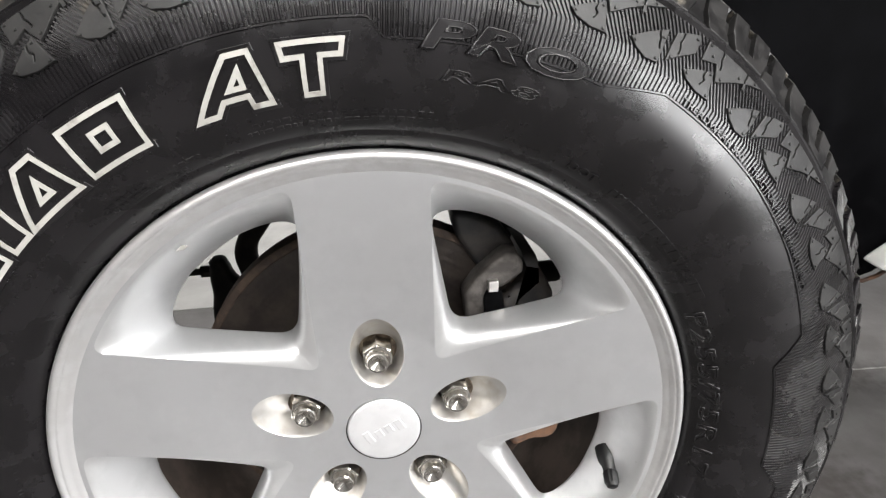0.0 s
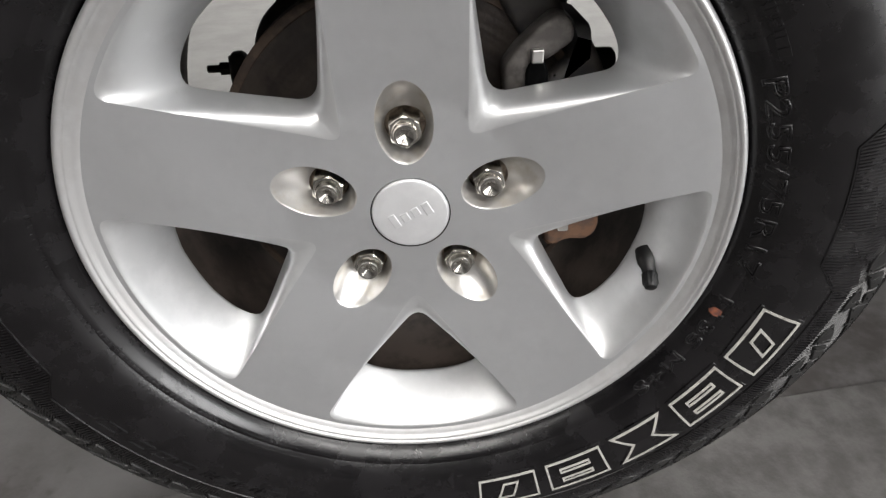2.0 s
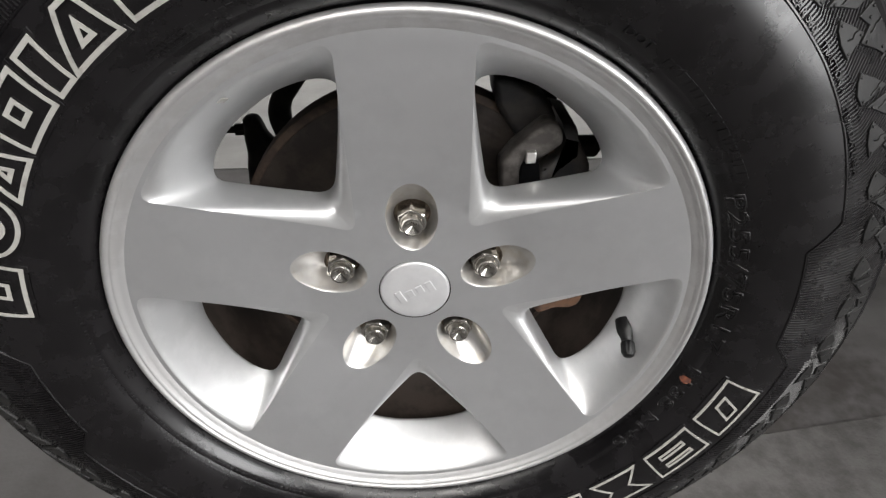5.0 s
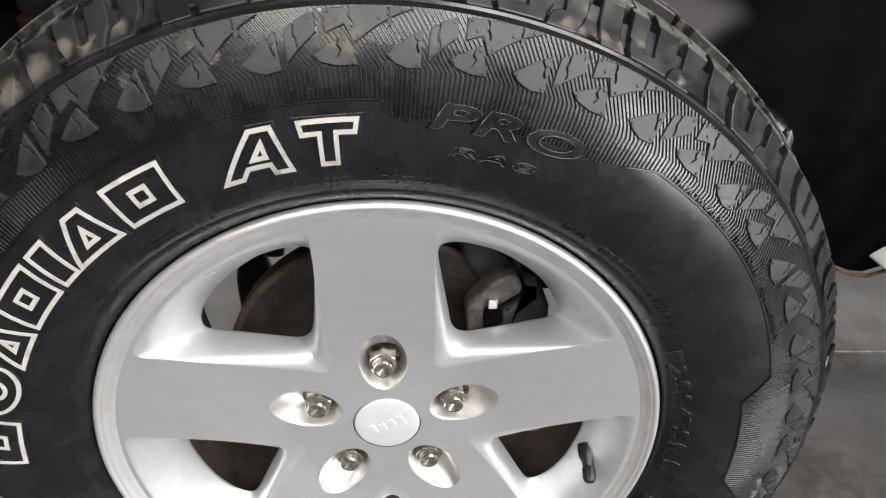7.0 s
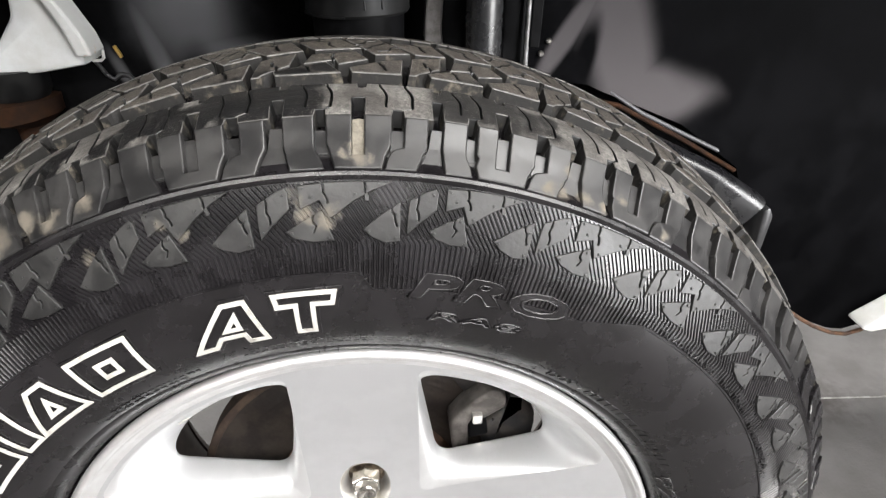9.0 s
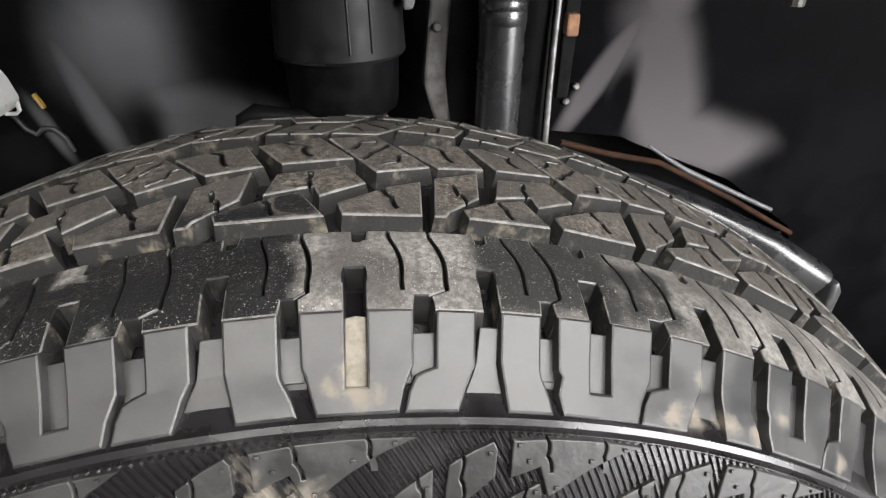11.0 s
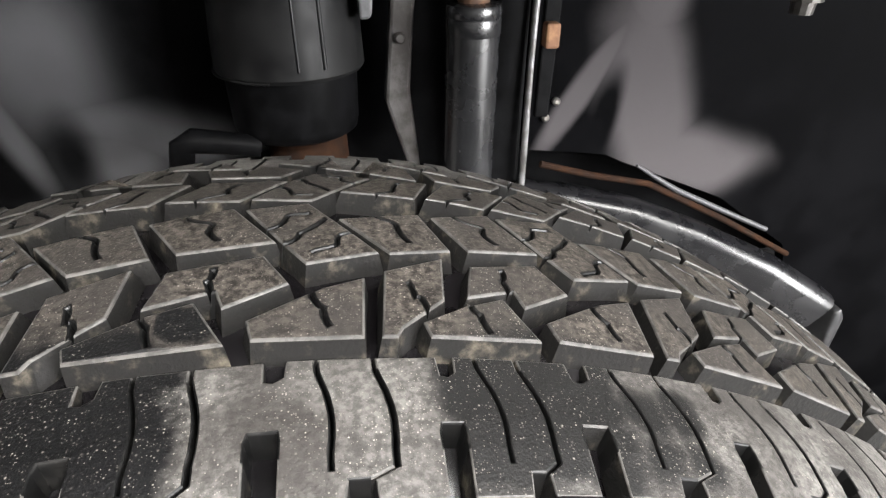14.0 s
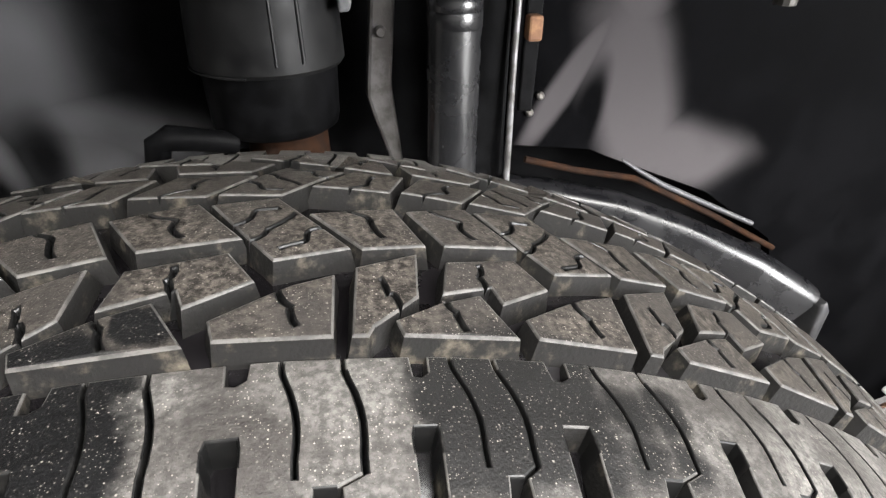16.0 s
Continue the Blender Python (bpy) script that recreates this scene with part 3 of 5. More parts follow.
    # outer ring, groove and lip
    lip = [(0.2205, face_y(0.2205)), (0.2226, 0.0017), (0.2240, 0.0010), (0.2254, 0.0000), (0.2266, -0.0012), (0.2276, -0.0021), (0.2284, -0.0026), (0.2289, -0.0026), (0.2294, -0.0032), (0.2301, -0.0040), (0.2311, -0.0046), (0.2323, -0.0046), (0.2335, -0.0040), (0.2345, -0.0030), (0.2353, -0.0015), (0.2357, 0.0000), (0.2354, 0.0016), (0.232, 0.003), (0.222, 0.012), (0.21, 0.02)]
    part("rim_lip", revolve(lip, 200), silver_lip, rim, "bright raised rim edge", smooth=True, angle=60)
    barrel = [(0.213, 0.022), (0.2135, 0.04), (0.2140, 0.06), (0.2150, 0.10), (0.2160, 0.15), (0.2170, 0.205), (0.2190, 0.222), (0.232, 0.235), (0.236, 0.243), (0.228, 0.243), (0.2205, 0.228)]
    part("barrel", revolve(barrel, 120), barrel_grey, rim, "dull grey inner wheel barrel", smooth=True)
    for k in range(3):
        bm = bmesh.new()
        tube(bm, [P(-34.0 + 0.2 * k, 0.2128 - 0.0011 * k, 0.0050 + 0.0016 * k), P(-32.6 + 0.1 * k, 0.2131 - 0.0011 * k, 0.0047 + 0.0016 * k)], 0.0006, 5)
        part("scuff_mark", bm, letter_white, rim, "small pale scuff in the paint")
    bm = revolve([(0.03, 0.058), (0.075, 0.058), (0.08, 0.07), (0.03, 0.07)], 48, closed=True)
    part("hub_pad", bm, rotor_metal, rim)
    return rim


rim = build_rim()


def build_nut(i):
    a0 = turned(Vector((0, 0.0635)), 72 * i)
    at = Vector((a0.x, 0, ZC + a0.y))
    bm = bmesh.new()

    def ring(y, rad, hexed):
        out = []
        for k in range(24):
            a = 2 * math.pi * k / 24
            hx = rad * math.cos(math.pi / 6) / math.cos(((a + math.pi / 6) % (math.pi / 3)) - math.pi / 6)
            a += radians(11 * i + 4)
            out.append(bm.verts.new(at + Vector((math.cos(a), 0, math.sin(a))) * (hx if hexed else rad) + Vector((0, y, 0))))
        return out

    rings = [ring(0.0580, 0.0128, True), ring(0.0352, 0.0128, True), ring(0.0344, 0.0123, True), ring(0.0340, 0.0110, False), ring(0.0337, 0.0096, False), ring(0.0325, 0.0090, False), ring(0.0316, 0.0088, False), ring(0.0282, 0.0087, False), ring(0.0270, 0.0080, False), ring(0.0267, 0.0064, False), ring(0.0300, 0.0006, False)]
    for a, b in zip(rings, rings[1:]):
        for k in range(24):
            bm.faces.new((a[k], a[(k + 1) % 24], b[(k + 1) % 24], b[k]))
    bm.faces.new(rings[-1])
    return part("lug_nut", bm, chrome, wheel, "chromed wheel nut with a dimpled round tip", smooth=True, angle=18)


for i in range(5):
    build_nut(i)

# centre cap with a plain raised mark
cap = part("centre_cap", revolve([(0.0, 0.0268), (0.010, 0.0269), (0.020, 0.0272), (0.0270, 0.0276), (0.0287, 0.0280), (0.0294, 0.0290), (0.0295, 0.036)], 72), emblem_mat, wheel, "round satin silver hub cap", smooth=True, angle=50)
part("cap_gap", revolve([(0.0292, 0.0312), (0.0306, 0.0312)], 64), black_plastic, cap)
bm = bmesh.new()
for k, (w, h, dx) in enumerate(((0.0065, 0.012, -0.0135), (0.007, 0.0075, -0.0045), (0.007, 0.0075, 0.0045), (0.007, 0.011, 0.0135))):
    c = Vector((dx, 0, 0.0012 if k == 0 else (-0.0016 if k == 3 else 0)))
    m = Matrix.Rotation(radians(-28), 4, "Y")
    box(bm, Vector((0, 0.0268, ZC)) + m @ c, (w * 0.86, 0.0012, h), m, bevel=0.0005)
part("cap_mark", bm, emblem_mat, cap, "raised silver mark")

# valve
bm = bmesh.new()
v0 = P(107.2, 0.2005, 0.030)
vdir = Vector((-0.12, -0.88, -0.42)).normalized()
tube(bm, [v0 - vdir * 0.012, v0 - vdir * 0.004, v0, v0 + vdir * 0.004, v0 + vdir * 0.009], [0.0095, 0.0092, 0.0085, 0.0065, 0.0052], 20)
valve = part("valve_stem", bm, black_plastic, wheel, "black rubber tyre valve", smooth=True, angle=50)
bm = bmesh.new()
u = vdir.orthogonal().normalized()
w = vdir.cross(u)
rings = []
for along_cap, r, flute in ((0.0090, 0.0050, 0.0), (0.0096, 0.0058, 0.0), (0.0106, 0.0056, 0.0007), (0.0195, 0.0055, 0.0007), (0.0205, 0.0054, 0.0), (0.0226, 0.0047, 0.0), (0.0236, 0.0030, 0.0)):
    rings.append([bm.verts.new(v0 + vdir * along_cap + (math.cos(math.pi * k / 20) * u + math.sin(math.pi * k / 20) * w) * (r + (flute if k % 4 < 2 else 0.0))) for k in range(40)])
for a, b in zip(rings, rings[1:]):
    for k in range(40):
        bm.faces.new((a[k], a[(k + 1) % 40], b[(k + 1) % 40], b[k]))
bm.faces.new(rings[0]), bm.faces.new(rings[-1])
part("valve_cap", bm, black_plastic, valve, "ribbed black valve cap", smooth=True, angle=40)

# ---- the tyre ----
SET = -0.0075  # how far the tread stands out from its layout
MID = 0.1215  # middle of the tread across, in the layout
SIDE = [(0.222, 0.006), (0.231, 0.0040), (0.2362, 0.0036), (0.2385, -0.0030), (0.2415, -0.0064), (0.2450, -0.0110), (0.2485, -0.0137), (0.2500, -0.0141), (0.2530, -0.0170), (0.2600, -0.0218), (0.2700, -0.0267), (0.2800, -0.0298), (0.2900, -0.0313),
        (0.3000, -0.0317), (0.3100, -0.0308), (0.3200, -0.0287), (0.3300, -0.0258), (0.3400, -0.0222), (0.3500, -0.0180), (0.3577, -0.0146), (0.3605, -0.0150), (0.3622, -0.0138), (0.3628, -0.0108)]
FLOOR = [(0.3680, 0.0010), (0.3762, 0.0150), (0.3820, 0.0255), (0.3860, 0.0425), (0.3905, 0.0495), (0.3965, 0.0825), (0.3980, MID + SET)]
half = SIDE + FLOOR
profile = half + [(r, 2 * (MID + SET) - y) for r, y in reversed(half[:-1])]
tyre = part("tyre", revolve(profile, 240), rubber_side, wheel, "black all-terrain tyre with white outlined sidewall lettering and a dusty tread", smooth=True, angle=28)


def side_y(r):
    return float(np.interp(r, [p[0] for p in SIDE], [p[1] for p in SIDE]))


def on_side(a, r, up):
    """A point over the outer sidewall; a is the length along a circle of 0.3 m."""
    e = 0.003
    t = Vector((2 * e, side_y(r + e) - side_y(r - e))).normalized()
    return P(math.degrees(a / 0.3), r + t.y * up, side_y(r) - t.x * up)


def deg(th):
    return radians(th) * 0.3


def tread_r(y):
    y = MID - abs(y - MID)
    return float(np.interp(y, [0.0170, 0.022, 0.028, 0.035, 0.044, 0.0568, 0.0572, 0.075, 0.095, 0.1215], [0.3850, 0.3868, 0.3886, 0.3901, 0.3913, 0.3923, 0.3987, 0.4015, 0.4047, 0.4072]))


RA = 0.395  # radius on which tread lengths are laid out


def on_tread(a, y, up):
    return P(math.degrees(a / RA), tread_r(y) + up, y + SET)


def on_shoulder(a, s, up):
    """s runs from the ridge (0) to the tread's edge (0.0298)."""
    k = s / 0.0298
    up += float(np.interp(s, [0.0, 0.0135, 0.0175, 0.0298], [0.0, -0.0006, -0.0006, 0.0]))
    return P(math.degrees(a / RA), 0.3622 + 0.0230 * k + 0.706 * up, -0.0134 + 0.0229 * k - 0.709 * up)


# pitch starts round the tyre, in degrees; pitches differ in length as moulded
starts = [-4.9, 1.55, 8.2, 13.6, 20.8]
lengths = [5.7, 6.9, 6.1, 6.6, 6.4, 6.0, 7.0]
lengths = [314.5 / 49 * lengths[k % 7] / (sum(lengths) / 7) for k in range(49)]
for k in range(48):
    starts.append(starts[-1] + lengths[k])
starts += [335.3, 341.8, 348.1, 355.1]


def mirrored(poly, shift=0.0):
    return [(u + shift, 2 * MID + 0.0035 - y) for u, y in poly]


# two pitch types take turns round the tyre; outlines in parts of a pitch and metres across, with their slits
TYPE_A = (([(0.028, 0.0578), (0.653, 0.0572), (0.676, 0.0808), (0.42, 0.0766), (0.28, 0.0730), (-0.012, 0.0652)], [(3, 0.55, [(3.2, -6.0), (2.8, -7.6), (5.6, -12.8)])]),
          ([(0.748, 0.0572), (0.843, 0.0572), (0.88, 0.0605), (1.035, 0.0663), (1.197, 0.0718), (1.245, 0.0907), (0.80, 0.0838)], [(3, 0.06, [(-2.0, 5.5), (-2.6, 6.5), (-4.8, 11.5)])]),
          ([(0.315, 0.0872), (0.782, 0.0925), (0.32, 0.1218), (-0.118, 0.1188), (0.16, 0.0975)], [(1, 0.34, [(-4.5, -3.0), (-6.0, -7.0), (-11.5, -11.0)]), (3, 0.62, [(4.5, 4.0), (7.0, 8.0), (12.0, 10.0)]), (4, 0.06, [(4.0, 4.5), (6.0, 6.0), (11.5, 15.0)])]),
          ([(0.853, 0.0920), (1.337, 0.0948), (1.126, 0.1160), (0.528, 0.1116)], [(2, 0.52, [(5.0, -3.0), (6.0, -8.0), (10.5, -15.0)])]))
TYPE_B = (([(0.04, 0.0572), (0.89, 0.0572), (0.677, 0.0738), (0.385, 0.0700), (0.0, 0.0628)], [(2, 0.93, [(1.8, -3.5), (1.6, -5.0), (4.2, -10.5)])]),
          ([(0.378, 0.0730), (0.788, 0.0773), (0.842, 0.0703), (1.22, 0.0790), (1.057, 0.0917), (0.465, 0.0876)], [(0, 0.93, [(-1.2, 4.5), (0.2, 6.0), (-0.6, 9.8)])]),
          ([(0.494, 0.0955), (1.12, 0.0985), (0.80, 0.1200), (0.237, 0.1148)], [(2, 0.60, [(5.5, -3.5), (8.5, -6.0), (8.8, -10.0), (13.5, -15.5)])]))


def along(i, u):
    """The length along the tread at a share u of pitch i; shares past it run on into its neighbours."""
    n = len(starts) - 1
    step = math.floor(u)
    k, turns = (i + step) % n, (i + step) // n
    return radians(starts[k] + 360 * turns + (u - step) * (starts[k + 1] - starts[k])) * RA


def metric(poly, i):
    return [(along(i, u), y) for u, y in poly]


def notch(i):
    """Where the short notch in the tread's edge begins and ends in pitch i."""
    return (0.526, 0.684) if i % 2 else (0.585, 0.730)


def tread_pieces(i):
    """The blocks of one pitch: name, vertices, faces, number of tread faces."""
    out = []
    mm = 0.001
    jig = random.Random(i)
    for poly, sipes in (TYPE_A if i % 2 else TYPE_B):
        for flip in (False, True):
            q = metric(mirrored(poly, 0.02) if flip else poly, i)
            done = None
            for edge, at, path in sorted(sipes, key=lambda k: (-k[0], -k[1])):
                cut = at + jig.uniform(-0.05, 0.05)
                # a second slit on the same edge is set along what is left of it
                share = cut / done[1] if done and done[0] == edge else cut
                q = with_sipe(q, edge, share, [(x * mm, -y * mm if flip else y * mm) for x, y in path], 0.95 * mm)
                done = (edge, cut)
            v, f = [], []
            prism(v, f, q, on_tread, 0.0095, 0.0007, 0.0016)
            out.append(("tread_block", flip, v, f, len(f)))
    size = starts[i + 1] - starts[i]
    slot = i % 2 == 1  # every second slot ends inside a raised plate
    for flip in (False, True):
        v, f = [], []
        # a block reaches from the second slit of a pitch to that of the next
        wavy = [(0.2, -4), (1.0, -7), (2.4, -11.5), (3.4, -16), (3.9, -20), (3.9, -24.5), (3.6, -28), (3.7, -32)]
        n1, m0, m1 = notch(i)[1], *notch(i + 1)
        gap = 0.0005
        side = [(along(i, 0.70) + gap, 0.0566)] + [(along(i, 0.70) + gap + x * mm, 0.0566 + y * mm) for x, y in wavy]
        far = [(along(i, 1.70) - gap, 0.0566)] + [(along(i, 1.70) - gap + x * mm, 0.0566 + y * mm) for x, y in wavy]
        sh = metric([(n1 - 0.012, 0.0222), (n1, 0.0170), (1.045, 0.0170), (1.035, 0.0325), (1.05, 0.0346), (1.19, 0.0346), (1.20, 0.0325), (1.20, 0.0170), (1 + m0, 0.0170), (1 + m0 + 0.015, 0.0222), (1 + m1 - 0.035, 0.0222)], i) + far[::-1]
        groove = len(sh) - 1
        sh += metric([(1.215, 0.0568), (1.205, 0.0512), (1.15, 0.0495), (1.10, 0.0500), (1.09, 0.0567)], i) + side
        sh = with_sipe(sh, groove, 0.64 + jig.uniform(-0.03, 0.03), [(x * mm, y * mm) for x, y in wavy], 0.8 * mm)
        q = [(a, 2 * MID + 0.0035 - y) for a, y in sh] if flip else sh
        prism(v, f, q, on_tread, 0.0095, 0.0005, 0.0008, tuple(2 * MID + 0.0035 - y for y in (0.046, 0.0395, 0.028)) if flip else (0.028, 0.0395, 0.046))
        top = len(f)
        if not flip:
            k = radians(size / (6.65 if slot else 5.8)) * RA
            a0 = radians(starts[i]) * RA
            lay = lambda poly: [(a0 + k * u, w) for u, w in poly]
            raised = lambda a, w, up: on_shoulder(a, w, up + 0.0010)
            sunk = lambda d: (lambda a, w, up: on_shoulder(a, w, up - d))
            back = -0.27 * (starts[i] - starts[i - 1]) * 6.65 / size if i else -1.6
            if slot:
                pieces = [("shoulder_lug", [(-1.05, 0.0010), (2.80, 0.0010), (3.02, 0.0070), (3.40, 0.0128), (3.50, 0.0140), (3.50, 0.0298), (1.32, 0.0298), (1.32, 0.0085), (0.32, 0.0085), (0.32, 0.0298), (back, 0.0298), (back + 0.05, 0.0140), (back + 0.22, 0.0120), (-1.32, 0.0070)], raised, 0.0080),
                          ("shoulder_lug", [(3.02, 0.0010), (5.65, 0.0010), (6.15, 0.0098), (6.50, 0.0140), (6.52, 0.0298), (4.58, 0.0298), (4.55, 0.0136), (3.95, 0.0124), (3.58, 0.0112), (3.25, 0.0070)], on_shoulder, 0.0080),
                          ("slot_floor", [(0.22, 0.0075), (1.42, 0.0075), (1.42, 0.0265), (0.22, 0.0265)], sunk(0.0026), 0.0060), ("slot_floor", [(3.42, 0.0105), (4.65, 0.0105), (4.65, 0.0235), (3.42, 0.0235)], sunk(0.0036), 0.0060)]
            else:
                u1 = 3.42
                pieces = [("shoulder_lug", [(1.55, 0.0010), (u1 + 0.70, 0.0010), (u1 + 0.45, 0.0062), (u1 + 0.02, 0.0118), (u1 - 0.03, 0.0136), (u1 - 0.03, 0.0298), (1.16, 0.0298), (1.14, 0.0150), (1.30, 0.0098)], on_shoulder, 0.0080),
                          ("slot_floor", [(-0.95, 0.0024), (1.50, 0.0024), (1.20, 0.0110), (1.10, 0.0150), (1.20, 0.0255), (0.15, 0.0255), (-0.05, 0.0150), (-0.30, 0.0110)], sunk(0.0030), 0.0060), ("slot_floor", [(u1 - 0.1, 0.0105), (u1 + 0.95, 0.0105), (u1 + 0.95, 0.0235), (u1 - 0.1, 0.0235)], sunk(0.0036), 0.0060)]
            pieces.append(("shoulder_plate", [(-0.02 * size, 0.0004), (1.02 * size, 0.0004), (1.02 * size, 0.0125), (-0.02 * size, 0.0125)], sunk(0.0036), 0.0050))
            for name, poly, place, depth in pieces:
                v2, f2 = [], []
                lug = name == "shoulder_lug"
                shape = lay(poly) if name != "shoulder_plate" else [(a0 + radians(u) * RA, w) for u, w in poly]
                prism(v2, f2, shape, place, depth, 0.0009 if lug else 0.0004, 0.0003 if lug else 0.0002, (0.0135, 0.0175) if lug else ())
                out.append((name, flip, v2, f2, 0))
        out.append(("shoulder_block", flip, v, f, top))
    return out


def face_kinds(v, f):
    """0 for the worn top of a block, 2 for its rubbed edge, 3 for its walls, 5 inside slits and notches, whose shade is
    painted near black.
    """
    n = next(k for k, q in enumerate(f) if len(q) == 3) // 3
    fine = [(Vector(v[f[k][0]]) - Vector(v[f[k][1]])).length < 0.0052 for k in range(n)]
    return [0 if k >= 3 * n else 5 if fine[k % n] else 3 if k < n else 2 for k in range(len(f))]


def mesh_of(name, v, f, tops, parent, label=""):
    ob = part(name, (v, f), [rubber_tread, rubber_lug if name in ("shoulder_lug", "slot_floor", "shoulder_plate") else rubber_side, rubber_edge, rubber_groove, rubber_shoulder, rubber_slit_shade], parent, label, smooth=name == "shoulder_lug", angle=20)
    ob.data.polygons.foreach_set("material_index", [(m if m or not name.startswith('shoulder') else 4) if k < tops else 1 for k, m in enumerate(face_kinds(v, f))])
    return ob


rest_v, rest_f, rest_m = [], [], []
for i in range(len(starts) - 1):
    th = starts[i] if starts[i] < 180 else starts[i] - 360
    for name, flip, v, f, tops in tread_pieces(i):
        if -42 < th < 58:
            mesh_of(name, v, f, tops, tyre)
        else:
            base = len(rest_v)
            rest_v += v
            rest_f += [tuple(base + k for k in q) for q in f]
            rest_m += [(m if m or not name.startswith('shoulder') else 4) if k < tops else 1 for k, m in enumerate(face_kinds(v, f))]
rest = part("tread_remainder", (rest_v, rest_f), [rubber_tread, rubber_side, rubber_edge, rubber_groove, rubber_shoulder, rubber_slit_shade], tyre)
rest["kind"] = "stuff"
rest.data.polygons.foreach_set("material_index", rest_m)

# dried mud caked in one slot of the shoulder
rnd = random.Random(8)
k = radians((starts[2] - starts[1]) / 6.65) * RA
v, f = [], []
edge = [(0.30, 0.0084), (0.80, 0.0082), (1.34, 0.0085), (1.36, 0.0150), (1.34, 0.0215), (1.33, 0.0278), (0.80, 0.0283), (0.32, 0.0276), (0.31, 0.0200), (0.29, 0.0140)]
prism(v, f, [(radians(starts[1]) * RA + k * (u + rnd.uniform(-0.02, 0.02)), w) for u, w in edge], lambda a, w, up: on_shoulder(a, w, up - 0.0008), 0.0040, 0.0006, 0.0004, (0.0135, 0.0175))
part("mud_cake", (v, f), mud_dry, tyre, "pale dried mud caked in a slot", smooth=True, angle=60)

# lugs on the upper sidewall
FANG = [(0.0, 0.3338), (0.8, 0.3300), (2.0, 0.3274), (3.35, 0.3284), (3.32, 0.3380), (3.25, 0.3476), (1.6, 0.3412)]
TOOTH = [(3.98, 0.3318), (3.95, 0.3400), (4.05, 0.3485), (5.2, 0.3524), (6.25, 0.3553), (6.5, 0.3530), (6.5, 0.3450), (5.0, 0.3375)]
SMALL_FANG = [(6.0, 0.3341), (6.7, 0.3306), (8.1, 0.3284), (9.85, 0.3286), (9.4, 0.3360), (9.0, 0.3436), (7.5, 0.3392)]
UPPER = [(7.25, 0.3558), (9.5, 0.3570), (11.5, 0.3573), (14.4, 0.3570), (12.9, 0.3526), (11.4, 0.3472), (9.9, 0.3406), (9.55, 0.3396), (8.85, 0.3482), (7.3, 0.3446)]
LUGS = ((FANG, [(5, 0.45, [(0.0010, -0.0030), (0.0012, -0.0050), (0.0032, -0.0088)])], [(0.5, 0.3330), (3.0, 0.3300), (3.0, 0.3420)]),
        (TOOTH, [(2, 0.60, [(-0.0002, -0.005), (0.0010, -0.0075), (0.0004, -0.0125)])], [(6.1, 0.3520), (4.3, 0.3350)]),
        (SMALL_FANG, [(5, 0.45, [(-0.0003, -0.004), (0.0005, -0.006), (0.0, -0.0085)])], [(9.4, 0.3300), (6.5, 0.3334), (8.8, 0.3410)]),
        (UPPER, [(2, 0.25, [(0.0004, -0.004), (0.0014, -0.006), (0.0012, -0.009)]), (0, 0.80, [(0.0005, -0.0045), (0.0018, -0.006), (0.0018, -0.0100)])], [(7.6, 0.3545), (8.2, 0.3500), (11.6, 0.3510), (9.9, 0.3425), (13.4, 0.3555)]))
for i in range(1, len(starts) - 1, 2):
    # a set of lugs goes with two pitches of the tread
    after = starts[i + 2] if i + 2 < len(starts) else starts[1] + 360
    first, stretch = starts[i] + 1.25, (after - starts[i]) / 12.2
    for poly, slits, pegs in LUGS:
        q = [(deg(first + stretch * u), r) for u, r in poly]
        for edge, at, path in slits:
            q = with_sipe(q, edge, at, path, 0.0009)
        v, f = [], []
        prism(v, f, q, lambda a, r, up: on_side(a, r, up + 0.0022), 0.0031, 0.0004, 0.0003)
        for u, r in pegs:
            a = deg(first + stretch * u)
            prism(v, f, [(a - 0.0006, r - 0.0006), (a + 0.0006, r - 0.0006), (a + 0.0006, r + 0.0006), (a - 0.0006, r + 0.0006)], lambda a, r, up: on_side(a, r, up + 0.0030), 0.0010, 0.0002, 0.0)
        part("sidewall_lug", (v, f), rubber_matte, tyre)


def rib_start(th):
    """Where the ribbed band of the sidewall begins, going outwards."""
    return float(np.interp(th, [-180, -112, -108, -92, -88, 2.3, 3.8, 27, 30, 34, 50, 60, 72.5, 76.2, 94.5, 98.8, 180], [0.309, 0.309, 0.290, 0.290, 0.3115, 0.3115, 0.3012, 0.3040, 0.3095, 0.3176, 0.3180, 0.3160, 0.3110, 0.2885, 0.2885, 0.3080, 0.309]))


# fine radial ribs
v, f = [], []
N = 740
for k in range(N):
    th = -180 + 360 * k / N
    r0, r1 = rib_start(th) + 0.0008, 0.3575
    w = 0.00105
    base, m = len(v), 10
    for j in range(m):
        r = r0 + (r1 - r0) * j / (m - 1)
        a = deg(th) - 0.62 * max(0.0, r - 0.326 - 0.002 * math.exp(-max(0.0, r - 0.326) * 400))
        kx = 0.3 / r
        v += [on_side(a - w * kx, r, 0.0), on_side(a - 0.5 * w * kx, r, 0.0010), on_side(a + 0.5 * w * kx, r, 0.0010), on_side(a + w * kx, r, 0.0)]
    for j in range(m - 1):
        for c in range(3):
            q = base + 4 * j + c
            f.append((q, q + 4, q + 5, q + 1))
ribs = part("sidewall_ribs", (v, f), rubber_side, tyre, "fine radial moulded ribs")
ribs["kind"] = "stuff"
# raised border between the smooth panel and the ribs
v, f = [], []
M = 900
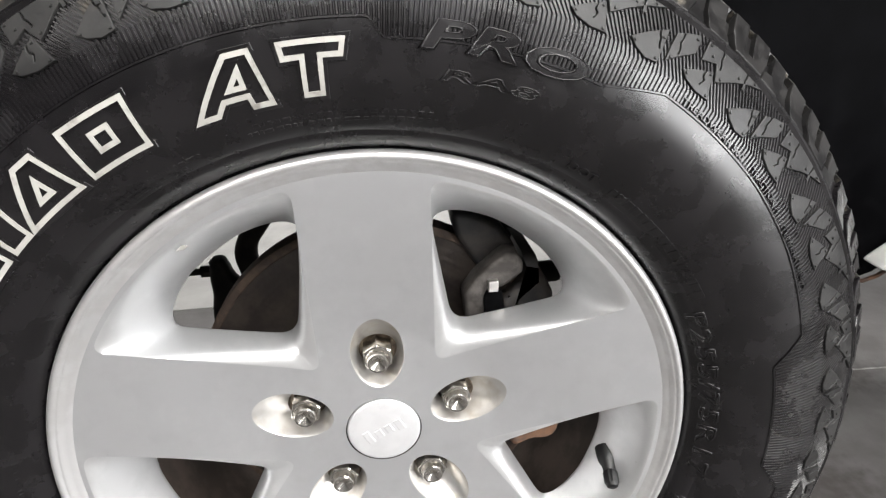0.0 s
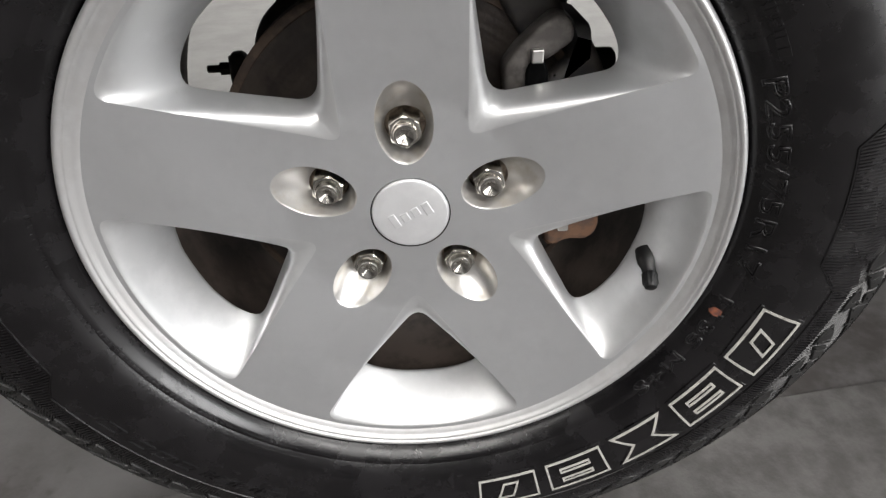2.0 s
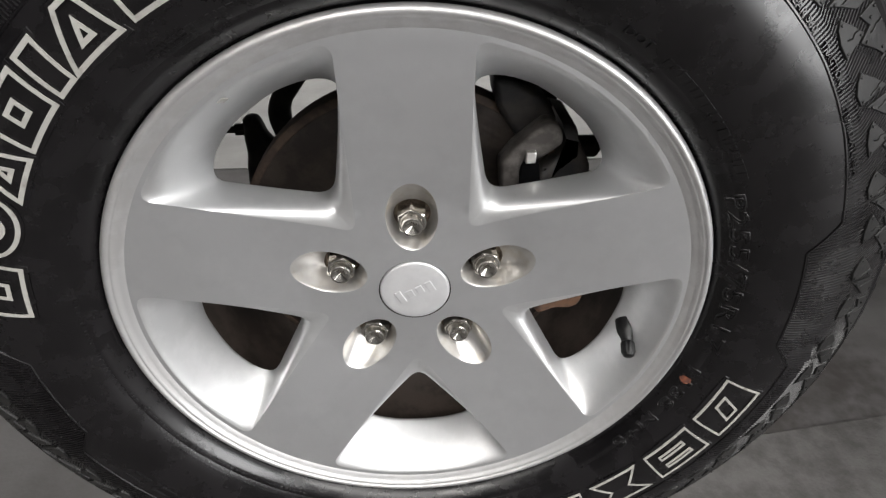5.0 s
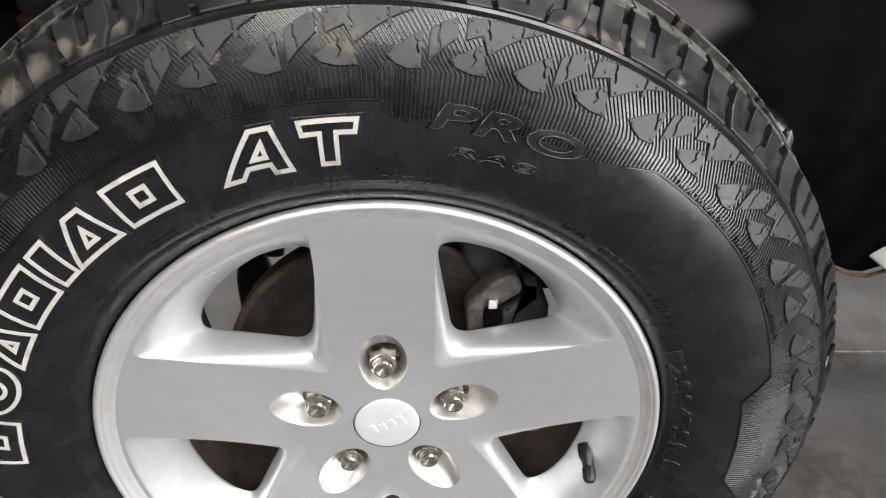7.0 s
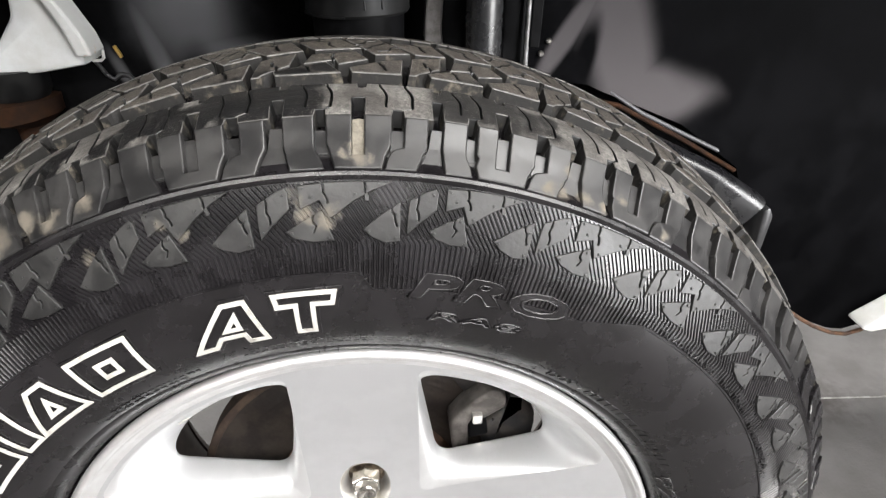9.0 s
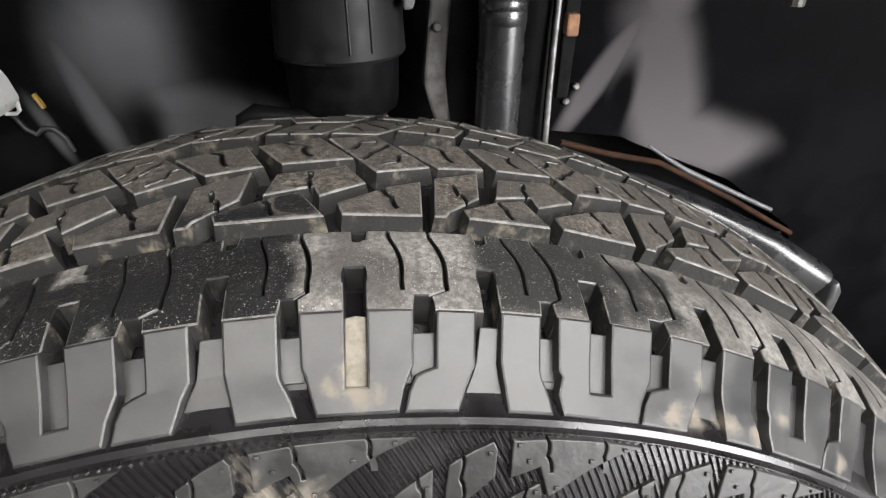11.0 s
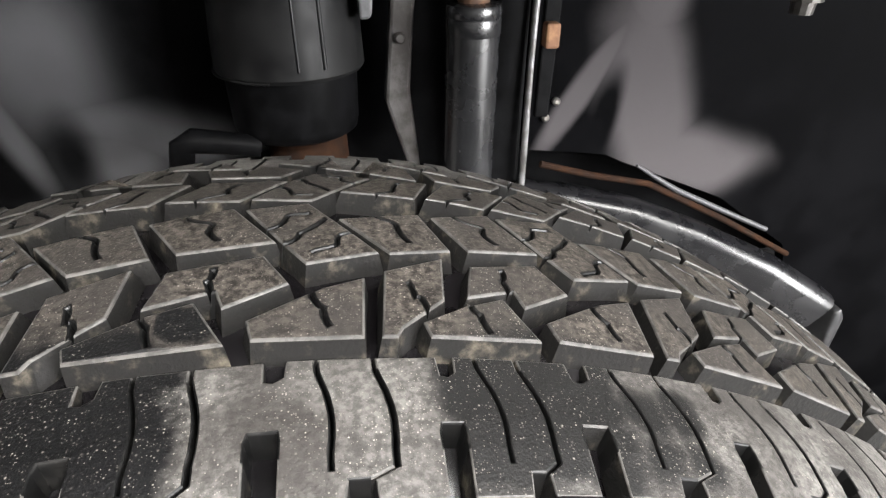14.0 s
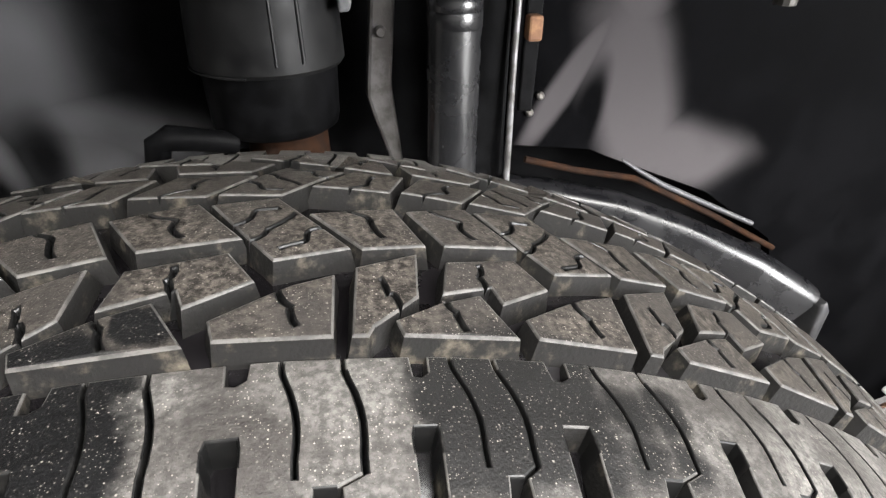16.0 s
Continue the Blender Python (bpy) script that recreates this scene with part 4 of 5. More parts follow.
for k in range(M):
    th = -180 + 360 * k / M
    r = rib_start(th)
    v += [on_side(deg(th), r - 0.0011, -0.0002), on_side(deg(th), r - 0.0006, 0.0009), on_side(deg(th), r + 0.0004, 0.0009), on_side(deg(th), r + 0.0008, -0.0002)]
for k in range(M):
    for c in range(3):
        q, w = 4 * k + c, 4 * ((k + 1) % M) + c
        f.append((q, q + 1, w + 1, w))
part("panel_border", (v, f), rubber_side, tyre)


# ---- sidewall marks ----
def band(v, f, poly, width, up0, up1):
    """A raised line of a given width along a closed outline."""
    fine = []
    for a, b in zip(poly, poly[1:] + poly[:1]):
        n = max(1, int(math.hypot(b[0] - a[0], b[1] - a[1]) / 0.004))
        fine += [(a[0] + (b[0] - a[0]) * k / n, a[1] + (b[1] - a[1]) * k / n) for k in range(n)]
    inner = inset(fine, width)
    base, n = len(v), len(fine)
    for pts, up in ((fine, up0), (fine, up1), (inner, up1), (inner, up0)):
        v += [on_side(a, r, up) for a, r in pts]
    for j in range(3):
        for k in range(n):
            f.append((base + j * n + k, base + j * n + (k + 1) % n, base + (j + 1) * n + (k + 1) % n, base + (j + 1) * n + k))


def outline_mark(th0, th1, r0, r1, shapes, width=0.0028, slant=0.0, label="white outlined raised sidewall mark"):
    """A raised mark with white outlines; shapes in unit squares."""
    sq = lambda u, w: (deg(th0 + (th1 - th0) * (u + slant * (w - 0.5))), r0 + (r1 - r0) * w)
    v, f = [], []
    body = [sq(u, w) for u, w in shapes[0]]
    if area2(body) < 0:
        body = body[::-1]
    prism(v, f, inset(body, -0.0021), lambda a, r, up: on_side(a, r, up + 0.0009), 0.0016, 0.0003, 0.0004)
    base = part("raised_mark", (v, f), rubber_side, tyre)
    v, f = [], []
    for s in shapes:
        poly = [sq(u, w) for u, w in s]
        if area2(poly) < 0:
            poly = poly[::-1]
        band(v, f, poly, width, 0.0008, 0.0013)
    part("white_outline", (v, f), letter_white, tyre, label)


def oval(cx, cy, rx, ry, n=20, a0=0, a1=360):
    return [(cx + rx * math.cos(radians(a0 + (a1 - a0) * k / n)), cy + ry * math.sin(radians(a0 + (a1 - a0) * k / n))) for k in range(n if a1 - a0 == 360 else n + 1)]


WEDGE = [[(0, 0), (0.40, 1), (0.68, 1), (1, 0), (0.72, 0), (0.66, 0.2), (0.40, 0.2), (0.32, 0)], [(0.40, 0.36), (0.66, 0.36), (0.565, 0.80)]]
TRAPEZE = [[(0, 0), (0.36, 1), (0.66, 1), (1, 0)], [(0.36, 0.24), (0.66, 0.24), (0.52, 0.72)]]
TEE = [[(0.02, 0.66), (0.0, 1), (1, 1), (0.94, 0.66), (0.64, 0.66), (0.60, 0), (0.25, 0), (0.30, 0.66)]]
RING = [oval(0.5, 0.5, 0.5, 0.5, 26), oval(0.5, 0.5, 0.2, 0.24, 18)]
BAR = [[(0, 0), (0, 1), (1, 1), (1, 0)]]
BLOCK = [[(0, 0), (0, 1), (1, 1), (1, 0)], [(0.34, 0.3), (0.34, 0.7), (0.66, 0.7), (0.66, 0.3)]]
LO, HI = 0.2728, 0.3022
outline_mark(-82.3, -73.2, LO, HI, BLOCK, slant=0.12)
outline_mark(-72.0, -62.6, LO, HI, RING)
outline_mark(-62.0, -54.2, LO, HI, TRAPEZE, slant=0.18)
outline_mark(-53.6, -45.4, LO, HI, BLOCK, slant=0.12)
outline_mark(-44.4, -40.9, LO, HI, BAR, slant=0.3)
outline_mark(-40.6, -31.6, LO, HI, TRAPEZE, slant=0.18)
outline_mark(-30.8, -22.8, LO, HI, BLOCK, slant=0.06)
outline_mark(-16.8, -7.3, LO - 0.001, HI, WEDGE, slant=0.2, label="white outlined letter A")
outline_mark(-6.8, 0.1, LO, HI, TEE, slant=0.0, label="white outlined letter T")
SLOT = [[(0, 0), (0, 1), (1, 1), (1, 0)], [(0.30, 0.22), (0.42, 0.78), (0.70, 0.78), (0.58, 0.22)]]
GRATE = [[(0, 0), (0, 1), (1, 1), (1, 0)], [(0.24, 0.58), (0.24, 0.76), (0.78, 0.76), (0.78, 0.58)], [(0.24, 0.24), (0.24, 0.42), (0.78, 0.42), (0.78, 0.24)]]
GLASS = [[(0.0, 0), (0.30, 0.5), (0.0, 1), (1.0, 1), (0.70, 0.5), (1.0, 0)]]
for th, shape in ((104.2, SLOT), (118.0, GRATE), (131.6, GLASS), (145.2, GRATE), (158.8, SLOT)):
    outline_mark(th, th + 11.4, 0.2685, 0.2995, shape, width=0.0021, slant=0.08)


def emboss(text, th0, th1, r0, r1, up=0.0006, material=rubber_side, shear=0.0, bold=0.0):
    """Raised words bent along the sidewall."""
    c = bpy.data.curves.new("words", "FONT")
    c.body, c.size, c.extrude, c.shear, c.resolution_u, c.offset = text, 1.0, 0.1, shear, 3, bold
    ob = bpy.data.objects.new("words", c)
    me = bpy.data.meshes.new_from_object(ob)
    xs, ys = ([v.co[k] for v in me.vertices] for k in range(2))
    x0, x1, y0, y1 = min(xs), max(xs), min(ys), max(ys)
    for v in me.vertices:
        k, h = (v.co.x - x0) / (x1 - x0), (v.co.y - y0) / (y1 - y0)
        v.co = on_side(deg(th0 + (th1 - th0) * k), r0 + (r1 - r0) * h, up if v.co.z > 0 else -0.0004)
    bpy.data.objects.remove(ob)
    me.materials.clear()
    me.materials.append(material)
    me.name = "sidewall_text"
    o = new("sidewall_text", me)
    o.parent = tyre
    o["label"] = "raised black moulded words " + text.lower()
    return o


def raised_outline(text, th0, th1, r0, r1, up=0.0010, wire=0.045, shear=0.0, bold=0.0):
    """Words whose outlines alone stand up as thin ridges."""
    c = bpy.data.curves.new("words", "FONT")
    c.body, c.size, c.shear, c.resolution_u, c.offset, c.space_character = text, 1.0, shear, 3, bold, 1.08
    c.fill_mode, c.bevel_depth, c.bevel_resolution = "NONE", wire, 1
    ob = bpy.data.objects.new("words", c)
    me = bpy.data.meshes.new_from_object(ob)
    xs, ys = [v.co.x for v in me.vertices], [v.co.y for v in me.vertices]
    x0, x1, y0, y1 = min(xs), max(xs), min(ys), max(ys)
    for v in me.vertices:
        k, h = (v.co.x - x0) / (x1 - x0), (v.co.y - y0) / (y1 - y0)
        v.co = on_side(deg(th0 + (th1 - th0) * k), r0 + (r1 - r0) * h, up * v.co.z / wire)
    bpy.data.objects.remove(ob)
    me.materials.clear()
    me.materials.append(rubber_side)
    me.name = "sidewall_text"
    o = new("sidewall_text", me)
    o.parent = tyre
    o["label"] = "raised black outlined words " + text.lower()


emboss("PRO", 7.6, 25.0, 0.2975, 0.3122, 0.0012, shear=0.25, bold=0.02)
raised_outline("PRO", 7.2, 25.4, 0.2968, 0.3130, 0.0019, 0.024, shear=0.25, bold=0.03)
raised_outline("RA8", 9.8, 21.4, 0.2818, 0.2884, 0.0013, 0.03, shear=0.2, bold=0.02)
raised_outline("P255/75R17", 64.0, 100.0, 0.2432, 0.2550, 0.0009)
raised_outline("113S M+S", 105.0, 132.0, 0.2434, 0.2524, 0.0009)
emboss("TREADWEAR 560", 36.0, 46.0, 0.3188, 0.3224, 0.0019)
emboss("TRACTION A", 47.8, 54.4, 0.3192, 0.3228, 0.0019)
emboss("TEMPERATURE A", 56.5, 65.8, 0.3168, 0.3204, 0.0019)
emboss("RADIAL TUBELESS", 187.0, 203.5, 0.2462, 0.2496, 0.0008)
emboss("DOT", 29.5, 34.2, 0.2545, 0.2595, 0.0010)
# a large unpainted mark whose words cannot be made out, as slanted outlined bars
for k, (th, w) in enumerate(((208.0, 3.4), (212.2, 3.2), (216.2, 3.4), (220.4, 1.2), (223.4, 3.2), (227.4, 3.4), (231.6, 3.2), (237.0, 3.6))):
    sq = [(deg(th + u * w + 1.2 * (h - 0.5)), 0.2905 + 0.0085 * h) for u, h in ((0, 0), (1, 0), (1, 1), (0, 1))]
    v, f = [], []
    band(v, f, sq if area2(sq) > 0 else sq[::-1], 0.0008, -0.0002, 0.0010)
    part("moulded_print", (v, f), rubber_side, tyre)
# rows of small unreadable moulded print, as bars
rng = random.Random(4)
for th0, th1, r, h in ((-13, 11, 0.2570, 0.0021), (-12, 10, 0.2612, 0.0021), (-34, -20, 0.2560, 0.0020), (-36, -22, 0.2528, 0.0018), (37, 60, 0.2530, 0.0055), (-105, -81, 0.2492, 0.0024), (-172, -158, 0.2500, 0.0022), (-152, -105, 0.2470, 0.0018), (-150, -108, 0.2500, 0.0018), (-154, -118, 0.2530, 0.0018), (165, 172, 0.2490, 0.0028)):
    v, f = [], []
    th = th0
    while th < th1:
        w = rng.uniform(0.3, 0.9) * (1.6 if h > 0.005 else 1)
        prism(v, f, [(deg(th), r), (deg(th + w), r), (deg(th + w), r + h), (deg(th), r + h)], lambda a, q, up: on_side(a, q, up + 0.0005), 0.0008, 0.0002, 0.0)
        th += w + rng.uniform(0.25, 0.6)
    part("moulded_print", (v, f), rubber_side, tyre)["kind"] = "stuff"
# moulding whiskers
for k in range(46):
    th = rng.uniform(-60, 110)
    r = rng.choice((0.246, 0.262, 0.262, 0.268))
    b = bmesh.new()
    p0, p1 = on_side(deg(th), r, -0.0003), on_side(deg(th), r + 0.0006, rng.uniform(0.0006, 0.0018))
    tube(b, [p0, p1], 0.00028, 5)
    part("moulding_whisker", b, rubber_side, tyre)
# a small dab of orange crayon
bm = bmesh.new()
ring = [on_side(deg(108.4 + 0.9 * math.cos(2 * math.pi * k / 14) * rng.uniform(0.85, 1.1)), 0.2470 + 0.0038 * math.sin(2 * math.pi * k / 14) * rng.uniform(0.85, 1.1), 0.0009) for k in range(14)]
vs = [bm.verts.new(p) for p in ring]
bm.faces.new(vs)
part("crayon_dab", bm, mat("orange_crayon", (0.20, 0.062, 0.03), 0.7, colour2=(0.10, 0.04, 0.03), scale=300, low=0.45, high=0.6), tyre, "small dab of orange crayon")


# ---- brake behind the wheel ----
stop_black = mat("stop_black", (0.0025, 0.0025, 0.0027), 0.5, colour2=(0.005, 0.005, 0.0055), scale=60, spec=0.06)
dull_rust = mat("dull_rust", (0.028, 0.013, 0.007), 0.85, colour2=(0.018, 0.010, 0.007), scale=60, spec=0.08)
brake = thing("brake_disc", "worn brake disc with rusty edges behind the wheel", "brake disc")
# fine turned grooves run round the worn face
worn = [(0.085, 0.0952)]
for k in range(20):
    worn += [(0.0890 + 0.0029 * k, 0.0950 - 0.00010 * (k % 3)), (0.0908 + 0.0029 * k, 0.0949 + 0.00012 * (k % 2))]
part("disc", revolve(worn + [(0.1480, 0.0950), (0.1482, 0.1180), (0.085, 0.1180)], 96), rotor_metal, brake, smooth=True, angle=30)
part("hat", revolve([(0.03, 0.071), (0.080, 0.071), (0.085, 0.075), (0.085, 0.125)], 64), rust, brake, "rusty disc centre", smooth=True, angle=40)
part("rust_band", revolve([(0.1478, 0.0950), (0.1486, 0.0940), (0.1535, 0.0942), (0.1550, 0.0955), (0.1550, 0.1170), (0.1530, 0.1185), (0.1478, 0.1182)], 96), mat("disc_edge", (0.085, 0.058, 0.042), 0.7, 0.3, colour2=(0.045, 0.031, 0.024), scale=60, bump=0.4, bump_scale=300), brake, "rusty outer edge of the disc", smooth=True, angle=40)

caliper = thing("brake_caliper", "dark cast iron brake caliper over the disc, with steel clips", "brake caliper")
bm = bmesh.new()
slab(bm, [(0.0722, 0.490), (0.0825, 0.504), (0.098, 0.5185), (0.108, 0.5255), (0.1173, 0.5236), (0.1218, 0.5145), (0.1216, 0.5064), (0.111, 0.499), (0.1035, 0.494), (0.0932, 0.4948), (0.0886, 0.4875), (0.0893, 0.471), (0.0895, 0.450), (0.0765, 0.450), (0.0735, 0.475)], 0.066, 0.090, 0.0035)
part("bracket", bm, caliper_iron, caliper, "rough grey iron bracket", smooth=True, angle=50)
bm = bmesh.new()
slab(bm, [(0.066, 0.556), (0.0845, 0.5535), (0.0963, 0.547), (0.1065, 0.5415), (0.1175, 0.5255), (0.1215, 0.5155), (0.113, 0.509), (0.100, 0.502), (0.0907, 0.500), (0.0697, 0.532)], 0.086, 0.126, 0.006)
part("arm", bm, dark_iron, caliper, "black caliper arm", smooth=True, angle=50)
bm = bmesh.new()
slab(bm, [(0.128, 0.5155), (0.1335, 0.514), (0.1402, 0.5005), (0.1515, 0.4825), (0.1535, 0.470), (0.150, 0.440), (0.150, 0.40), (0.112, 0.40), (0.105, 0.450), (0.0965, 0.4645), (0.107, 0.4755), (0.1165, 0.483), (0.129, 0.4943)], 0.079, 0.155, 0.009)
part("housing", bm, dark_iron, caliper, "dark caliper body", smooth=True, angle=60)
bm = bmesh.new()
tube(bm, [(0.140, 0.150, 0.4665), (0.174, 0.150, 0.4660), (0.1765, 0.150, 0.4660), (0.1790, 0.150, 0.4660)], [0.0105, 0.0105, 0.0095, 0.006], 20)
part("piston_housing", bm, dark_iron, caliper, "black round end of the caliper", smooth=True, angle=40)
bm = bmesh.new()
slab(bm, [(0.092, 0.4935), (0.102, 0.4935), (0.106, 0.4860), (0.108, 0.470), (0.090, 0.466), (0.0895, 0.486)], 0.072, 0.096, 0.002)
part("brake_pad", bm, stop_black, caliper, "black brake pad end")
bm = bmesh.new()
slab(bm, [(0.108, 0.352), (0.112, 0.336), (0.120, 0.338), (0.130, 0.343), (0.146, 0.341), (0.154, 0.348), (0.157, 0.362), (0.148, 0.370), (0.136, 0.372), (0.108, 0.384), (0.09, 0.39), (0.088, 0.372)], 0.0570, 0.078, 0.006)
part("lower_bracket", bm, rust, caliper, "rusty lower bracket end", smooth=True, angle=60)
for c in ((0.096, 0.0635, 0.4985), (0.124, 0.0545, 0.361)):
    bm = bmesh.new()
    box(bm, c, (0.0085, 0.0045, 0.010), bevel=0.0012)
    box(bm, (c[0], c[1] + 0.006, c[2] + 0.0035), (0.0085, 0.010, 0.003), bevel=0.0008)
    part("pad_clip", bm, bright_steel, caliper, "bright steel pad clip")
bm = bmesh.new()
tube(bm, [(0.120, 0.20, 0.575), (0.128, 0.20, 0.535), (0.1365, 0.20, 0.505), (0.132, 0.18, 0.490)], 0.0095, 12)
part("brake_hose", bm, dark_iron, caliper, "black brake hose", smooth=True)

knuckle = thing("steering_knuckle", "black cast knuckle and arm behind the disc", "suspension part")
bm = bmesh.new()
slab(bm, [(-0.108, 0.528), (-0.1211, 0.5104), (-0.1361, 0.4896), (-0.1553, 0.4735), (-0.1655, 0.4575), (-0.1718, 0.4405), (-0.1712, 0.4265), (-0.165, 0.400), (-0.140, 0.400), (-0.1456, 0.4333), (-0.1430, 0.4486), (-0.1137, 0.4867), (-0.1060, 0.4872), (-0.088, 0.510), (-0.086, 0.530)], 0.316, 0.338, 0.007)
part("arm", bm, dark_iron, knuckle, "curved black control arm", smooth=True, angle=60)
bm = bmesh.new()
tube(bm, [(0.0, 0.13, ZC), (0.0, 0.45, ZC), (0.0, 1.0, ZC)], [0.06, 0.045, 0.045], 24)
part("axle_tube", bm, dark_iron, knuckle, smooth=True)

link = thing("link_rod_end", "black link rod end with a long bolt", "suspension part")
bm = bmesh.new()
slab(bm, [(-0.2025, 0.4255), (-0.2022, 0.4328), (-0.1932, 0.4367), (-0.1833, 0.4343), (-0.1798, 0.422), (-0.176, 0.410), (-0.165, 0.400), (-0.158, 0.360), (-0.180, 0.310), (-0.2095, 0.315), (-0.2095, 0.350), (-0.2075, 0.372), (-0.2040, 0.386), (-0.2043, 0.4092)], 0.314, 0.336, 0.006)
part("rod_end", bm, dark_iron, link, smooth=True, angle=60)
bm = bmesh.new()
tube(bm, [(-0.2292, 0.3245, 0.4178), (-0.2284, 0.3245, 0.4178), (-0.200, 0.3245, 0.4175)], [0.0035, 0.0043, 0.0043], 12)
part("bolt", bm, dark_iron, link)
bm = bmesh.new()
tube(bm, [(-0.2138, 0.3245, 0.4178), (-0.2030, 0.3245, 0.4178)], 0.0078, 6)
part("nut", bm, dark_iron, link)

# ---- suspension seen over the tread ----
shock = thing("shock_absorber", "glossy black shock absorber standing behind the tyre", "shock absorber")
SX, SY = 0.1368, 0.3936
bm = bmesh.new()
tube(bm, [(SX - 0.002, SY, 0.50), (SX, SY, 0.66), (SX + 0.001, SY, 0.7985)], [0.0205, 0.0205, 0.0205], 40)
part("body", bm, gloss_black, shock, smooth=True, angle=50)
bm = bmesh.new()
tube(bm, [(SX + 0.001, SY, 0.7985), (SX + 0.001, SY, 0.7995), (SX + 0.001, SY, 0.8100), (SX + 0.001, SY, 0.8112), (SX + 0.001, SY, 0.8125), (SX + 0.001, SY, 0.8175), (SX + 0.001, SY, 0.8200), (SX + 0.001, SY, 0.8212)], [0.0206, 0.0212, 0.0212, 0.0206, 0.0212, 0.0212, 0.0200, 0.0165], 40)
part("end_cap", bm, gloss_black, shock, "black pressed cap of the shock absorber", smooth=True, angle=40)
bm = bmesh.new()
tube(bm, [(SX + 0.001, SY, 0.8205), (SX + 0.001, SY, 0.8225), (SX + 0.001, SY, 0.8260), (SX + 0.001, SY, 0.8275), (SX + 0.001, SY, 0.8300), (SX + 0.001, SY, 0.850)], [0.0112, 0.0125, 0.0122, 0.0145, 0.0150, 0.0150], 24)
part("bush", bm, rust, shock, "rusty top bush", smooth=True, angle=40)
bm = bmesh.new()
tube(bm, [(SX + 0.001, SY, 0.845), (SX + 0.002, SY, 0.99)], 0.009, 16)
part("piston_rod", bm, bright_steel, shock, smooth=True)

spring = thing("coil_spring_tower", "black round moulded spring tower above the axle", "suspension part")
TX, TY = -0.002, 0.437
bm = bmesh.new()
tube(bm, [(TX, TY, 0.7680), (TX, TY, 0.7688), (TX, TY, 0.7720), (TX, TY, 0.7760), (TX, TY, 0.800), (TX + 0.001, TY, 0.83), (TX + 0.002, TY, 1.0)], [0.0515, 0.0570, 0.0592, 0.0590, 0.0578, 0.0562, 0.0520], 56)
part("upper_cup", bm, tower_black, spring, smooth=True, angle=35)
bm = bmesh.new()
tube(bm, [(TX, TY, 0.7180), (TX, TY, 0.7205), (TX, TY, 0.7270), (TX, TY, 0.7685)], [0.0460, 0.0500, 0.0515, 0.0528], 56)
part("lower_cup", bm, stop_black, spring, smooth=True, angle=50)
for a, w in ((9.5, 0.0011), (29.0, 0.0016)):
    u = radians(a)
    bm = bmesh.new()
    tube(bm, [(TX + r * math.sin(u), TY - r * math.cos(u), z) for r, z in ((0.0590, 0.778), (0.0578, 0.800), (0.0562, 0.830), (0.0520, 0.99))], w, 8)
    part("rib", bm, tower_black, spring, smooth=True)
bm = bmesh.new()
tube(bm, [(TX + 0.0597 * math.sin(radians(a)), TY - 0.0597 * math.cos(radians(a)), 0.7705) for a in range(-84, -8, 6)], 0.0011, 8)
part("lip", bm, tower_black, spring, "thin glossy edge of the tower", smooth=True)
bm = bmesh.new()
slab(bm, [(0.0540, 0.8100), (0.0615, 0.8105), (0.0635, 0.8150), (0.0655, 0.85), (0.0530, 0.85)], 0.395, 0.420, 0.002)
part("side_clip", bm, mat("clip_grey", (0.12, 0.12, 0.125), 0.5, colour2=(0.08, 0.08, 0.082), scale=50), spring, "dull grey clip")
bm = bmesh.new()
tube(bm, [(0.005, TY, 0.685), (0.005, TY, 0.7085), (0.005, TY, 0.7190)], [0.034, 0.033, 0.030], 28)
part("seat", bm, dull_rust, spring, "rusty spring seat", smooth=True, angle=40)
bm = bmesh.new()
pts = [(TX + 0.045 * math.cos(0.5 * k), TY + 0.045 * math.sin(0.5 * k), 0.50 + 0.0042 * k) for k in range(46)]
tube(bm, pts, 0.0075, 10)
part("coil", bm, dark_iron, spring, smooth=True)

strap = thing("bump_stop", "black rubber bump stop on its bracket", "suspension part")
bm = bmesh.new()
tube(bm, [(-0.092, 0.395, 0.66), (-0.091, 0.395, 0.705), (-0.088, 0.395, 0.7205), (-0.079, 0.395, 0.7255), (-0.060, 0.397, 0.7225), (-0.030, 0.400, 0.716)], [0.0095, 0.0095, 0.0100, 0.0100, 0.0090, 0.0085], 14)
part("rubber", bm, stop_black, strap, smooth=True)

post = thing("frame_post", "grey worn steel bracket beside the shock absorber", "bracket")
worn_grey = mat("worn_grey", (0.10, 0.095, 0.092), 0.6, 0.3, colour2=(0.05, 0.045, 0.042), scale=40, bump=0.4, bump_scale=200)
bm = bmesh.new()
slab(bm, [(0.0905, 0.680), (0.1000, 0.680), (0.0965, 0.715), (0.0925, 0.749), (0.0944, 0.776), (0.0983, 0.826), (0.102, 1.0), (0.084, 1.0), (0.0791, 0.826), (0.0747, 0.776), (0.0717, 0.7415), (0.0773, 0.7213)], 0.419, 0.436, 0.003)
part("plate", bm, worn_grey, post)
# small stud added to stand in for a bright glint on the plate
bm = bmesh.new()
tube(bm, [(0.0850, 0.422, 0.7920), (0.0850, 0.4165, 0.7920), (0.0850, 0.4150, 0.7920)], [0.0045, 0.0045, 0.0030], 12)
part("rivet", bm, worn_grey, post, smooth=True, angle=40)

pipe = thing("brake_line", "thin bright steel pipe beside the shock absorber", "pipe")
bm = bmesh.new()
